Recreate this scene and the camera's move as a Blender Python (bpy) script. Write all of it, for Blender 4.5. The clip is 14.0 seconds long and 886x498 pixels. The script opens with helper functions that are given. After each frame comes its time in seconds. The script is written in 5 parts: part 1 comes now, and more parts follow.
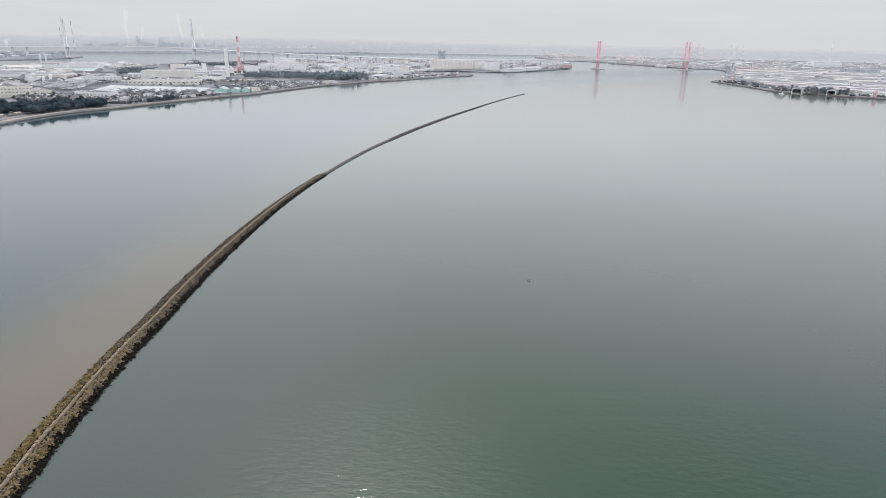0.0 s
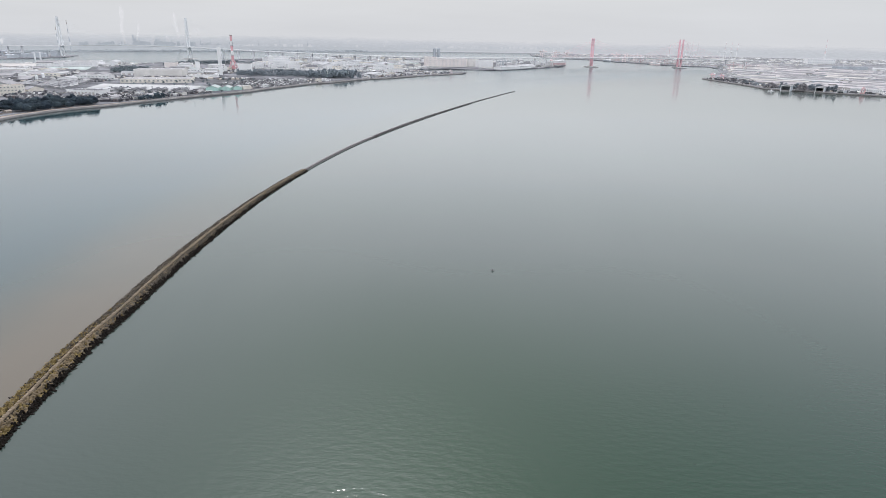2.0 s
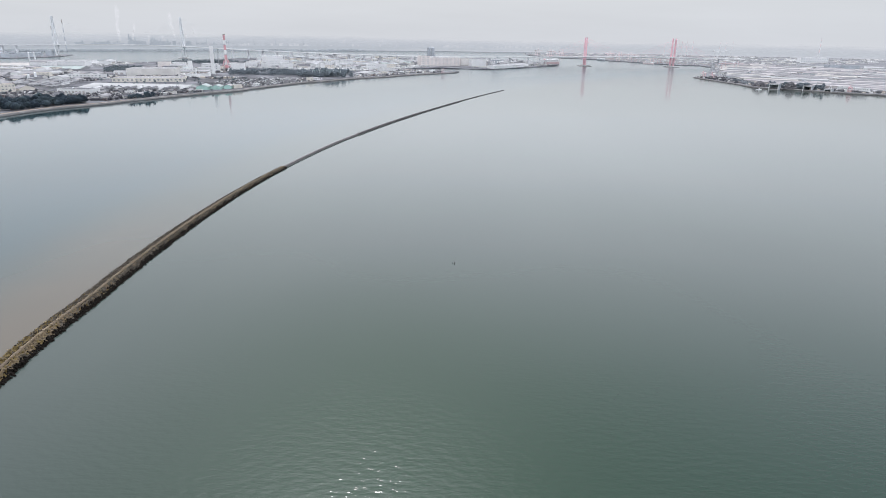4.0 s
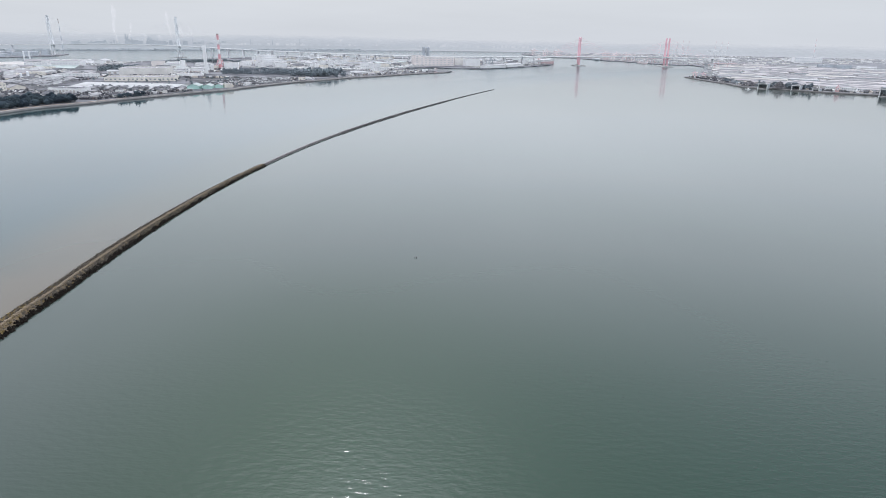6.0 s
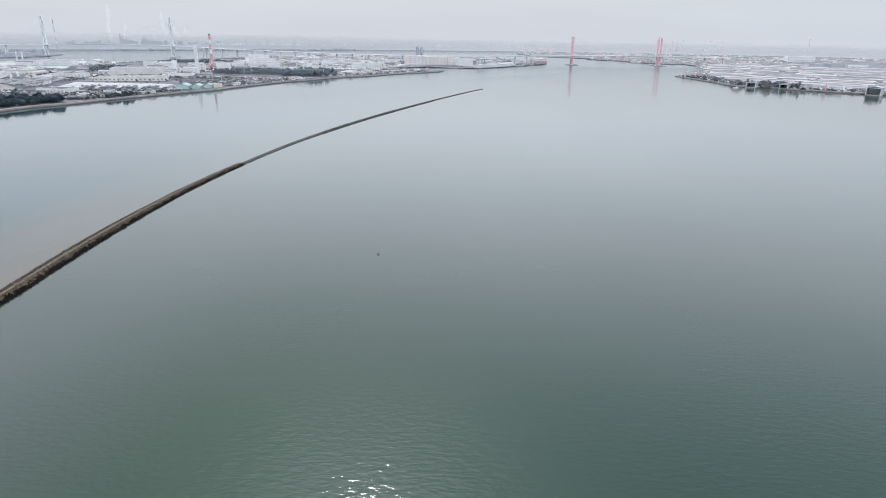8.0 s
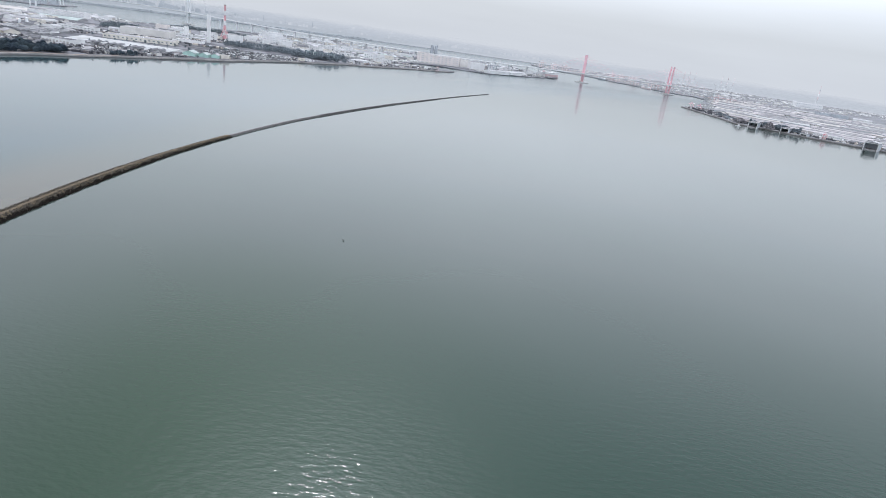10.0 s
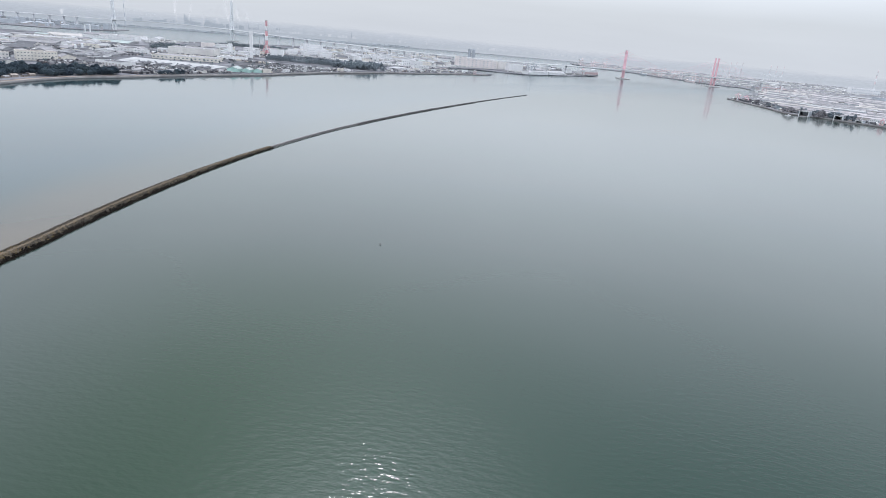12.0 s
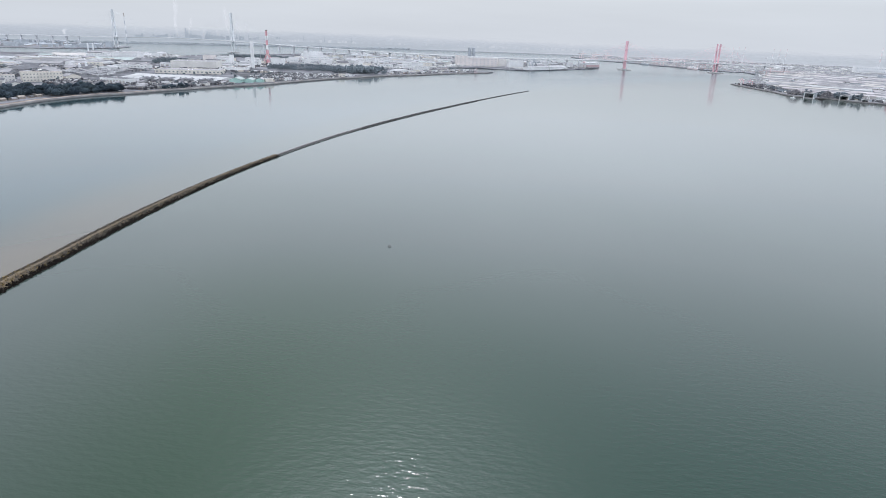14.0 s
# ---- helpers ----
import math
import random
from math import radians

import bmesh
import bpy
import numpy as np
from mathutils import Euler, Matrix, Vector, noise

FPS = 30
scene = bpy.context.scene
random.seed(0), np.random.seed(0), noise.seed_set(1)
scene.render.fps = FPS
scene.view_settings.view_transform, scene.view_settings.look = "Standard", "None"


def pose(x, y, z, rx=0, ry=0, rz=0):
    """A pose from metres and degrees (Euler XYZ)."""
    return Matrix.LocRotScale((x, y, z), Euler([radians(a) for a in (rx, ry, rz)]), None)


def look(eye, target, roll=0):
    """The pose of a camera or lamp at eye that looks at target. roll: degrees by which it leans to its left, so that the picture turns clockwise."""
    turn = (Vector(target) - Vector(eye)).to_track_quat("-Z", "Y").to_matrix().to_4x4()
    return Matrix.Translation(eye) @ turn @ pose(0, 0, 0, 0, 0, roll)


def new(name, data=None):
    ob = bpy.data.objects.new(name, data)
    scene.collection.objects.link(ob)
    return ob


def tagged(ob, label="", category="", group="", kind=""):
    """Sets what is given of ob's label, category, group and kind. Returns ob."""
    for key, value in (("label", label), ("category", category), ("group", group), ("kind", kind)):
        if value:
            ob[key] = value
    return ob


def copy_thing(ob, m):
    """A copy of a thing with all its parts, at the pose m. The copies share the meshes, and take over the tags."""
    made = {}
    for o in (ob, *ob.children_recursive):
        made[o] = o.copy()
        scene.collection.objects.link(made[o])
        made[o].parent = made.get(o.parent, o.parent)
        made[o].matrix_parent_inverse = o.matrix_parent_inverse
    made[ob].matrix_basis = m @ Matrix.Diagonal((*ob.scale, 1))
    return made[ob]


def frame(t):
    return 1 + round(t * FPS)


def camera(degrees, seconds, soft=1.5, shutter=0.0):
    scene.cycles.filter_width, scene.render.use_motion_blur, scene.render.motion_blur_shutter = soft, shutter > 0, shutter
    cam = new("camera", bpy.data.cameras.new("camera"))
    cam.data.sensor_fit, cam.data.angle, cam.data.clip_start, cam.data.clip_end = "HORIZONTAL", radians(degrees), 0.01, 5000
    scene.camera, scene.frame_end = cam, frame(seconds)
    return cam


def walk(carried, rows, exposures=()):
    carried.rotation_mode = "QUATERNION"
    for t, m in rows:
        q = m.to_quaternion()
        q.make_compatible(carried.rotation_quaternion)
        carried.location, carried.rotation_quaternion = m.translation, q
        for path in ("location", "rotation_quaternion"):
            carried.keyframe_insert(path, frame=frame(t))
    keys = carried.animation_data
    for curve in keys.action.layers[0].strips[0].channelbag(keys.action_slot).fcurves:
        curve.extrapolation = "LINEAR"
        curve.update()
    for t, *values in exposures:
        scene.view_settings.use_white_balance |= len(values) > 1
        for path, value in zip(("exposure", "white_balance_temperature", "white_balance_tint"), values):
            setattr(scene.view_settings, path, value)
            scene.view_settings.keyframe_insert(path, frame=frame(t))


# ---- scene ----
cam = camera(71.6, 14.0, soft=0.85)
PATH = [
    (0, (-2.65, 5.622, 122.833), (-2.786, 7.508, 122.182), 0.8),
    (0.5, (1.822, 3.253, 122.778), (1.687, 5.139, 122.127), 0.8),
    (1, (6.406, 0.928, 122.691), (6.273, 2.814, 122.038), 0.8),
    (1.5, (11.186, -1.388, 122.59), (11.053, 0.497, 121.935), 0.8),
    (2, (16.29, -3.714, 122.49), (16.158, -1.829, 121.834), 0.7),
    (2.5, (21.372, -6.099, 122.335), (21.241, -4.214, 121.678), 0.8),
    (3, (26.526, -8.227, 122.198), (26.395, -6.343, 121.541), 0.7),
    (5.5, (53.897, -17.4, 122.523), (53.772, -15.515, 121.864), 0.7),
    (6, (59.343, -19.153, 122.541), (59.218, -17.268, 121.882), 0.7),
    (6.5, (64.808, -20.726, 122.531), (64.685, -18.842, 121.873), 0.7),
    (7, (70.236, -21.956, 122.621), (70.113, -20.072, 121.963), 0.7),
    (7.5, (75.877, -22.76, 122.68), (75.756, -20.875, 122.021), 0.6),
    (8, (81.289, -23.111, 122.694), (81.169, -21.226, 122.034), 0.6),
    (8.2, (83.202, -23.206, 122.632), (83.082, -21.322, 121.972), 0.6),
    (10.3, (100.119, -25.074, 122.315), (100.012, -23.187, 121.661), 8.8),
    (10.5, (101.263, -25.142, 122.254), (101.14, -23.255, 121.601), 8.9),
    (11, (102.871, -25.374, 122.262), (102.69, -23.493, 121.607), 8.6),
    (11.5, (103.443, -25.893, 122.32), (103.218, -24.018, 121.662), 6.5),
    (12, (103.422, -26.526, 122.416), (103.181, -24.653, 121.757), 4.9),
    (12.5, (103.335, -27.094, 122.532), (103.083, -25.223, 121.872), 3.8),
    (13, (103.385, -27.817, 122.472), (103.125, -25.947, 121.811), 3.0),
    (13.5, (103.646, -28.474, 122.424), (103.378, -26.605, 121.764), 2.3),
    (14, (103.97, -29.059, 122.432), (103.699, -27.191, 121.772), 1.9),
]
walk(cam, [(t, look(eye, target, roll)) for t, eye, target, roll in PATH],
     [(0, 0.0, 6420, 13), (3.2, 0.0, 6280, 13), (7.5, 0.0, 6060, 12), (14, 0.0, 6020, 12)])

# ---- world, sun, exposure ----
SUN_HEIGHT, SUN_TURN = 50.5, -14.8          # degrees; turn is from +y towards +x
world = bpy.data.worlds.new("hazy_sky")
scene.world = world
world.use_nodes = True
wt = world.node_tree
wt.nodes.clear()


def wn(kind, **values):
    n = wt.nodes.new(kind)
    for k, v in values.items():
        n.inputs[k].default_value = v
    return n


sky = wn("ShaderNodeTexSky")
sky.sky_type = "NISHITA"
sky.sun_disc = False
sky.sun_elevation = radians(SUN_HEIGHT)
sky.sun_rotation = radians(SUN_TURN % 360)
sky.air_density, sky.dust_density = 1.5, 4.0
coord = wn("ShaderNodeTexCoord")
split = wn("ShaderNodeSeparateXYZ")
wt.links.new(coord.outputs["Generated"], split.inputs[0])
ramp = wn("ShaderNodeValToRGB")
els = ramp.color_ramp.elements
els[0].position, els[0].color = 0.0, (0.69, 0.710, 0.718, 1)
els[1].position, els[1].color = 1.0, (1.14, 1.18, 1.22, 1)
for pos, col in ((0.05, (0.69, 0.715, 0.719, 1)), (0.12, (0.94, 0.98, 1.0, 1)), (0.22, (0.98, 1.03, 1.065, 1)), (0.45, (1.03, 1.075, 1.11, 1))):
    e = els.new(pos)
    e.color = col
wt.links.new(split.outputs["Z"], ramp.inputs[0])
stretch = wn("ShaderNodeMapping")
stretch.inputs["Scale"].default_value = (1.6, 1.6, 14.0)
wt.links.new(coord.outputs["Generated"], stretch.inputs[0])
cloud = wn("ShaderNodeTexNoise", Scale=1.4, Detail=5.0, Roughness=0.55)
wt.links.new(stretch.outputs[0], cloud.inputs["Vector"])
cloudy = wn("ShaderNodeMapRange")
for i, v in enumerate((0.3, 0.7, 9.75, 10.5)):
    cloudy.inputs[1 + i].default_value = v
wt.links.new(cloud.outputs[0], cloudy.inputs[0])
# the western sky out of view is dimmed to darken the water mirroring it
west = wn("ShaderNodeMapRange")
west.interpolation_type = "SMOOTHSTEP"
for i, v in enumerate((-0.75, 0.1, 0.80, 1.0)):
    west.inputs[1 + i].default_value = v
wt.links.new(split.outputs["X"], west.inputs[0])
high = wn("ShaderNodeMapRange")
high.interpolation_type = "SMOOTHSTEP"
high.inputs[1].default_value, high.inputs[2].default_value, high.inputs[3].default_value = 0.06, 0.2, 1.0
wt.links.new(split.outputs["Z"], high.inputs[0])
wt.links.new(west.outputs[0], high.inputs[4])
# brightness added to the unseen southern sky lights the south-facing walls
south = wn("ShaderNodeMapRange")
south.interpolation_type = "SMOOTHSTEP"
for i, v in enumerate((0.15, -0.8, 1.0, 1.4)):
    south.inputs[1 + i].default_value = v
wt.links.new(split.outputs["Y"], south.inputs[0])
bright = wn("ShaderNodeVectorMath")
bright.operation = "SCALE"
wt.links.new(ramp.outputs[0], bright.inputs[0])
wt.links.new(cloudy.outputs[0], bright.inputs["Scale"])
# thin cloud glows broadly round the sun, above the horizon's haze
el, az = radians(SUN_HEIGHT), radians(SUN_TURN)
sun_way = Vector((math.sin(az) * math.cos(el), math.cos(az) * math.cos(el), math.sin(el)))


def wm(op, a, b):
    n = wn("ShaderNodeMath")
    n.operation = op
    for socket, v in ((n.inputs[0], a), (n.inputs[1], b)):
        if isinstance(v, (int, float)):
            socket.default_value = v
        else:
            wt.links.new(v, socket)
    return n.outputs[0]


toward = wn("ShaderNodeVectorMath")
toward.operation = "DOT_PRODUCT"
toward.inputs[1].default_value = sun_way
wt.links.new(coord.outputs["Generated"], toward.inputs[0])
glow = wm("POWER", wm("MAXIMUM", toward.outputs["Value"], 0.0), 2.3)
lift = wn("ShaderNodeMapRange")
lift.interpolation_type = "SMOOTHSTEP"
for i, v in enumerate((0.05, 0.20, 0.0, 9.0)):
    lift.inputs[1 + i].default_value = v
wt.links.new(split.outputs["Z"], lift.inputs[0])
glow = wm("MULTIPLY", glow, lift.outputs[0])
aureole = wm("POWER", wm("MAXIMUM", toward.outputs["Value"], 0.0), 45.0)
glow = wm("ADD", glow, wm("MULTIPLY", aureole, 48.0))
tint = wn("ShaderNodeVectorMath")
tint.operation = "SCALE"
tint.inputs[0].default_value = (0.985, 1.0, 1.015)
wt.links.new(glow, tint.inputs["Scale"])
both = wn("ShaderNodeVectorMath")
both.operation = "ADD"
wt.links.new(bright.outputs[0], both.inputs[0])
wt.links.new(tint.outputs[0], both.inputs[1])
veil = wn("ShaderNodeMix")
veil.data_type = "RGBA"
veil.inputs[0].default_value = 0.94
wt.links.new(sky.outputs[0], veil.inputs[6])
wt.links.new(both.outputs[0], veil.inputs[7])
back = wn("ShaderNodeBackground", Strength=0.1)
# scales the sky by both added gradients
thick = wn("ShaderNodeVectorMath")
thick.operation = "SCALE"
wt.links.new(veil.outputs[2], thick.inputs[0])
sky_gain = wm("MULTIPLY", high.outputs[0], south.outputs[0])
wt.links.new(sky_gain, thick.inputs["Scale"])
wt.links.new(thick.outputs[0], back.inputs[0])
wout = wn("ShaderNodeOutputWorld")
wt.links.new(back.outputs[0], wout.inputs[0])

sun_data = bpy.data.lights.new("sun", "SUN")
sun_data.energy, sun_data.angle, sun_data.color = 0.6, radians(4), (1.0, 0.96, 0.90)
sun = new("sun", sun_data)
sun.matrix_world = look(sun_way * 800, (0, 0, 0))
scene.view_settings.exposure = 0.0


# ---- materials ----
def surface(name, rgb, rough=0.8, vary=0.25, scale=0.08, grain=1.5, metal=0.0, bump=0.15, second=None, mixes=0.0, randomly=0.0):
    """A weathered surface: a broad stain and a fine grain over the base colour, both in metres, with a little relief."""
    m = bpy.data.materials.new(name)
    m.use_nodes = True
    nt = m.node_tree
    bsdf = nt.nodes["Principled BSDF"]
    bsdf.inputs["Roughness"].default_value = rough
    bsdf.inputs["Metallic"].default_value = metal
    bsdf.inputs["Specular IOR Level"].default_value = 0.5 if rough < 0.45 or metal else 0.12      # dull, dusty surfaces
    geo = nt.nodes.new("ShaderNodeNewGeometry")

    def tex(s, detail):
        n = nt.nodes.new("ShaderNodeTexNoise")
        n.inputs["Scale"].default_value, n.inputs["Detail"].default_value = s, detail
        nt.links.new(geo.outputs["Position"], n.inputs["Vector"])
        return n.outputs[0]

    def mixer(blend, fac, a, b):
        n = nt.nodes.new("ShaderNodeMix")
        n.data_type, n.blend_type = "RGBA", blend
        for socket, v in ((n.inputs[0], fac), (n.inputs[6], a), (n.inputs[7], b)):
            if isinstance(v, (int, float, tuple)):
                socket.default_value = v
            else:
                nt.links.new(v, socket)
        return n.outputs[2]

    def span(v, a, b, c, d):
        n = nt.nodes.new("ShaderNodeMapRange")
        for i, x in enumerate((a, b, c, d)):
            n.inputs[1 + i].default_value = x
        nt.links.new(v, n.inputs[0])
        return n.outputs[0]

    broad, fine = tex(scale, 4.0), tex(grain, 3.0)
    col = (*rgb, 1.0)
    if second:
        col = mixer("MIX", span(broad, 0.5 - mixes, 0.5 + mixes, 0, 1), col, (*second, 1.0))
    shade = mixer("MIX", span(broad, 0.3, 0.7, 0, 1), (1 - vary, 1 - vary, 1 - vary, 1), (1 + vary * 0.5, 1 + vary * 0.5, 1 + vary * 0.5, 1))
    col = mixer("MULTIPLY", 1.0, col, shade)
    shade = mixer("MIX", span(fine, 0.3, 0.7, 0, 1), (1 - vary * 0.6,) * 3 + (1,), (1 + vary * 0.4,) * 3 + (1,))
    col = mixer("MULTIPLY", 1.0, col, shade)
    if randomly:
        info = nt.nodes.new("ShaderNodeObjectInfo")
        w = span(info.outputs["Random"], 0, 1, 1 - randomly, 1 + randomly)
        n = nt.nodes.new("ShaderNodeVectorMath")
        n.operation = "SCALE"
        nt.links.new(col, n.inputs[0])
        nt.links.new(w, n.inputs["Scale"])
        col = n.outputs[0]
    nt.links.new(col, bsdf.inputs["Base Color"])
    if bump:
        b = nt.nodes.new("ShaderNodeBump")
        b.inputs["Strength"].default_value, b.inputs["Distance"].default_value = bump, 0.1
        nt.links.new(fine, b.inputs["Height"])
        nt.links.new(b.outputs[0], bsdf.inputs["Normal"])
    return m


def water_surface():
    m = bpy.data.materials.new("harbour_water")
    m.use_nodes = True
    nt = m.node_tree
    bsdf = nt.nodes["Principled BSDF"]
    bsdf.inputs["Roughness"].default_value = 0.08
    bsdf.inputs["IOR"].default_value = 1.333
    geo = nt.nodes.new("ShaderNodeNewGeometry")

    def tex(scale, detail, stretch=(1, 1, 1), turn=0.0, rough=0.5):
        mp = nt.nodes.new("ShaderNodeMapping")
        mp.inputs["Scale"].default_value = stretch
        mp.inputs["Rotation"].default_value = (0, 0, radians(turn))
        nt.links.new(geo.outputs["Position"], mp.inputs[0])
        n = nt.nodes.new("ShaderNodeTexNoise")
        n.inputs["Scale"].default_value, n.inputs["Detail"].default_value, n.inputs["Roughness"].default_value = scale, detail, rough
        nt.links.new(mp.outputs[0], n.inputs["Vector"])
        return n.outputs[0]

    def math_node(op, a, b=0.0, clamp=False):
        n = nt.nodes.new("ShaderNodeMath")
        n.operation, n.use_clamp = op, clamp
        for socket, v in ((n.inputs[0], a), (n.inputs[1], b)):
            if isinstance(v, (int, float)):
                socket.default_value = v
            else:
                nt.links.new(v, socket)
        return n.outputs[0]

    def span(v, a, b, c=0.0, d=1.0, smooth=True):
        n = nt.nodes.new("ShaderNodeMapRange")
        n.interpolation_type = "SMOOTHSTEP" if smooth else "LINEAR"
        for i, x in enumerate((a, b, c, d)):
            n.inputs[1 + i].default_value = x
        nt.links.new(v, n.inputs[0])
        return n.outputs[0]

    def mixer(fac, a, b):
        n = nt.nodes.new("ShaderNodeMix")
        n.data_type = "RGBA"
        for socket, v in ((n.inputs[0], fac), (n.inputs[6], a), (n.inputs[7], b)):
            if isinstance(v, tuple):
                socket.default_value = v
            else:
                nt.links.new(v, socket)
        return n.outputs[2]

    xyz = nt.nodes.new("ShaderNodeSeparateXYZ")
    nt.links.new(geo.outputs["Position"], xyz.inputs[0])
    # silt: a brown plume drifting off the outer side of the mole
    bend = math_node("ADD", xyz.outputs["Y"], -440.0)
    off = math_node("ADD", xyz.outputs["X"], math_node("MULTIPLY", math_node("MULTIPLY", bend, bend), -2.67e-4))
    off = math_node("ADD", off, 161.6)
    drift = math_node("ADD", off, math_node("MULTIPLY", math_node("ADD", tex(0.010, 3.0), -0.5), 40.0))
    silt = math_node("MULTIPLY", span(off, 8, -4), span(drift, -95, -22))
    silt = math_node("MULTIPLY", silt, span(xyz.outputs["Y"], 540, 180))
    silt = math_node("MULTIPLY", silt, span(tex(0.005, 3.0), 0.2, 0.5, 0.55, 1.0))
    patches = tex(0.004, 4.0, (1, 0.4, 1), 20)
    col = mixer(span(patches, 0.35, 0.68), (0.040, 0.057, 0.051, 1), (0.052, 0.069, 0.061, 1))
    # sunlit green cast painted into the near basin's colour, bluer water outside the mole
    green = math_node("MULTIPLY", span(xyz.outputs["Y"], 370, 125), span(tex(0.006, 3.0), 0.25, 0.6, 0.85, 1.0))
    green = math_node("MULTIPLY", green, span(off, 5, 160))
    deep = mixer(span(xyz.outputs["X"], -40, 190), (0.010, 0.036, 0.015, 1), (0.007, 0.031, 0.021, 1))
    col = mixer(green, col, deep)
    col = mixer(span(off, -20, -110), col, (0.034, 0.062, 0.069, 1))
    col = mixer(silt, col, (0.106, 0.089, 0.067, 1))
    nt.links.new(col, bsdf.inputs["Base Color"])
    # ripples: a short chop and a finer cross ripple
    chop = tex(0.52, 3.0, (0.45, 1.0, 1))
    fine = tex(1.5, 1.5, (0.45, 1.0, 1))
    slow = tex(0.02, 2.0)
    height = math_node("ADD", math_node("MULTIPLY", chop, 0.66), math_node("MULTIPLY", fine, 0.05))
    height = math_node("MULTIPLY", height, span(slow, 0.2, 0.8, 0.7, 1.2))
    # the sheltered inner water lies calmer than the open fairway
    calm = math_node("MAXIMUM", math_node("MAXIMUM", span(off, -60, -170, 0.0, 0.25), span(xyz.outputs["Y"], 120, 245, 1.05, 0.05)), span(xyz.outputs["Y"], 1300, 2700, 0.0, 1.2))
    lee = math_node("MAXIMUM", span(xyz.outputs["X"], -125, -45, 0.4, 1.0), span(xyz.outputs["Y"], 500, 900))
    height = math_node("MULTIPLY", height, math_node("MULTIPLY", calm, lee))
    b = nt.nodes.new("ShaderNodeBump")
    b.inputs["Strength"].default_value, b.inputs["Distance"].default_value = 0.54, 0.5
    nt.links.new(height, b.inputs["Height"])
    nt.links.new(b.outputs[0], bsdf.inputs["Normal"])
    # beyond the nearest water the ripples are too fine to tell apart and only soften what it mirrors
    nt.links.new(math_node("ADD", span(xyz.outputs["Y"], 170, 330, 0.05, 0.075), math_node("ADD", span(xyz.outputs["Y"], 1100, 2300, 0.0, 0.14), span(off, -280, -430, 0.0, -0.045))), bsdf.inputs["Roughness"])
    return m


WATER = water_surface()
CONCRETE = surface("weathered_concrete", (0.46, 0.45, 0.45), 0.85, 0.3, 0.05, 1.2)
# raised near white: haze over the backlit far viaduct is in the colour
PALE_CONCRETE = surface("pale_concrete", (0.78, 0.79, 0.81), 0.8, 0.18, 0.03, 0.6)
BLOCK = surface("lichened_block_concrete", (0.130, 0.093, 0.034), 0.9, 0.45, 0.5, 2.5, bump=0.4, second=(0.195, 0.148, 0.072), mixes=0.15, randomly=0.2)
PALE_BLOCK = surface("bleached_block_concrete", (0.215, 0.172, 0.118), 0.9, 0.45, 0.6, 2.5, bump=0.4, second=(0.145, 0.108, 0.065), mixes=0.15, randomly=0.25)
GREY_BLOCK = surface("weathered_grey_brown_block_concrete", (0.085, 0.072, 0.057), 0.9, 0.45, 0.5, 2.5, bump=0.4, second=(0.145, 0.126, 0.103), mixes=0.15, randomly=0.2)
WET_BLOCK = surface("wet_weedy_concrete", (0.014, 0.011, 0.009), 0.9, 0.5, 0.5, 3.0, bump=0.4)
# near-black core: shade of the gaps between blocks is in its colour
RUBBLE = surface("gap_shade_rubble", (0.022, 0.018, 0.013), 0.95, 0.5, 0.3, 2.0, bump=0.6)
CAP = surface("grey_wall_cap_concrete", (0.25, 0.235, 0.24), 0.9, 0.35, 0.08, 1.2, bump=0.3, second=(0.16, 0.15, 0.15), mixes=0.2)
CAP_DARK = surface("stained_outer_wall_concrete", (0.16, 0.15, 0.155), 0.9, 0.35, 0.08, 1.2, bump=0.3, second=(0.10, 0.095, 0.095), mixes=0.2)
CREST = surface("mole_crest_concrete", (0.31, 0.25, 0.19), 0.9, 0.4, 0.25, 1.5, bump=0.3, second=(0.20, 0.158, 0.11), mixes=0.15)
GROUND = surface("industrial_ground", (0.128, 0.131, 0.146), 0.9, 0.4, 0.012, 0.12, second=(0.215, 0.215, 0.232), mixes=0.10, bump=0)
# far grounds carry the haze in their base colour
FAR_GROUND = surface("haze_pale_ground", (0.23, 0.232, 0.248), 0.9, 0.3, 0.012, 0.12, bump=0)
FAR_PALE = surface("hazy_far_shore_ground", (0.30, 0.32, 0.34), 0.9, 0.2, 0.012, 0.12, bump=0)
ASPHALT = surface("asphalt", (0.11, 0.11, 0.115), 0.9, 0.3, 0.02, 0.3, bump=0)
YARD = surface("worn_yard_asphalt", (0.085, 0.086, 0.094), 0.9, 0.45, 0.02, 0.15, bump=0, second=(0.15, 0.15, 0.16), mixes=0.12)
SAND = surface("sandy_strip", (0.34, 0.27, 0.23), 0.95, 0.3, 0.03, 0.4, bump=0)
QUAY = surface("quay_wall", (0.165, 0.158, 0.16), 0.9, 0.25, 0.2, 0.8)
ROOF_MAUVE = surface("mauve_grey_sheet_roof", (0.40, 0.375, 0.385), 0.6, 0.25, 0.04, 0.3, bump=0)
ROOF_SAND = surface("sandy_grey_sheet_roof", (0.50, 0.47, 0.455), 0.6, 0.2, 0.04, 0.3, bump=0)
WHITE = surface("white_cladding", (0.78, 0.78, 0.785), 0.6, 0.10, 0.05, 0.4, bump=0)
ROOF_WHITE = surface("white_sheet_roof", (0.45, 0.45, 0.465), 0.8, 0.2, 0.04, 0.3, bump=0)
PALE_PINK_ROOF = surface("pale_pinkish_sheet_roof", (0.49, 0.46, 0.47), 0.8, 0.16, 0.03, 0.3, bump=0)
BRIGHT_ROOF = surface("clean_white_sheet_roof", (0.47, 0.47, 0.475), 0.8, 0.16, 0.03, 0.3, bump=0)
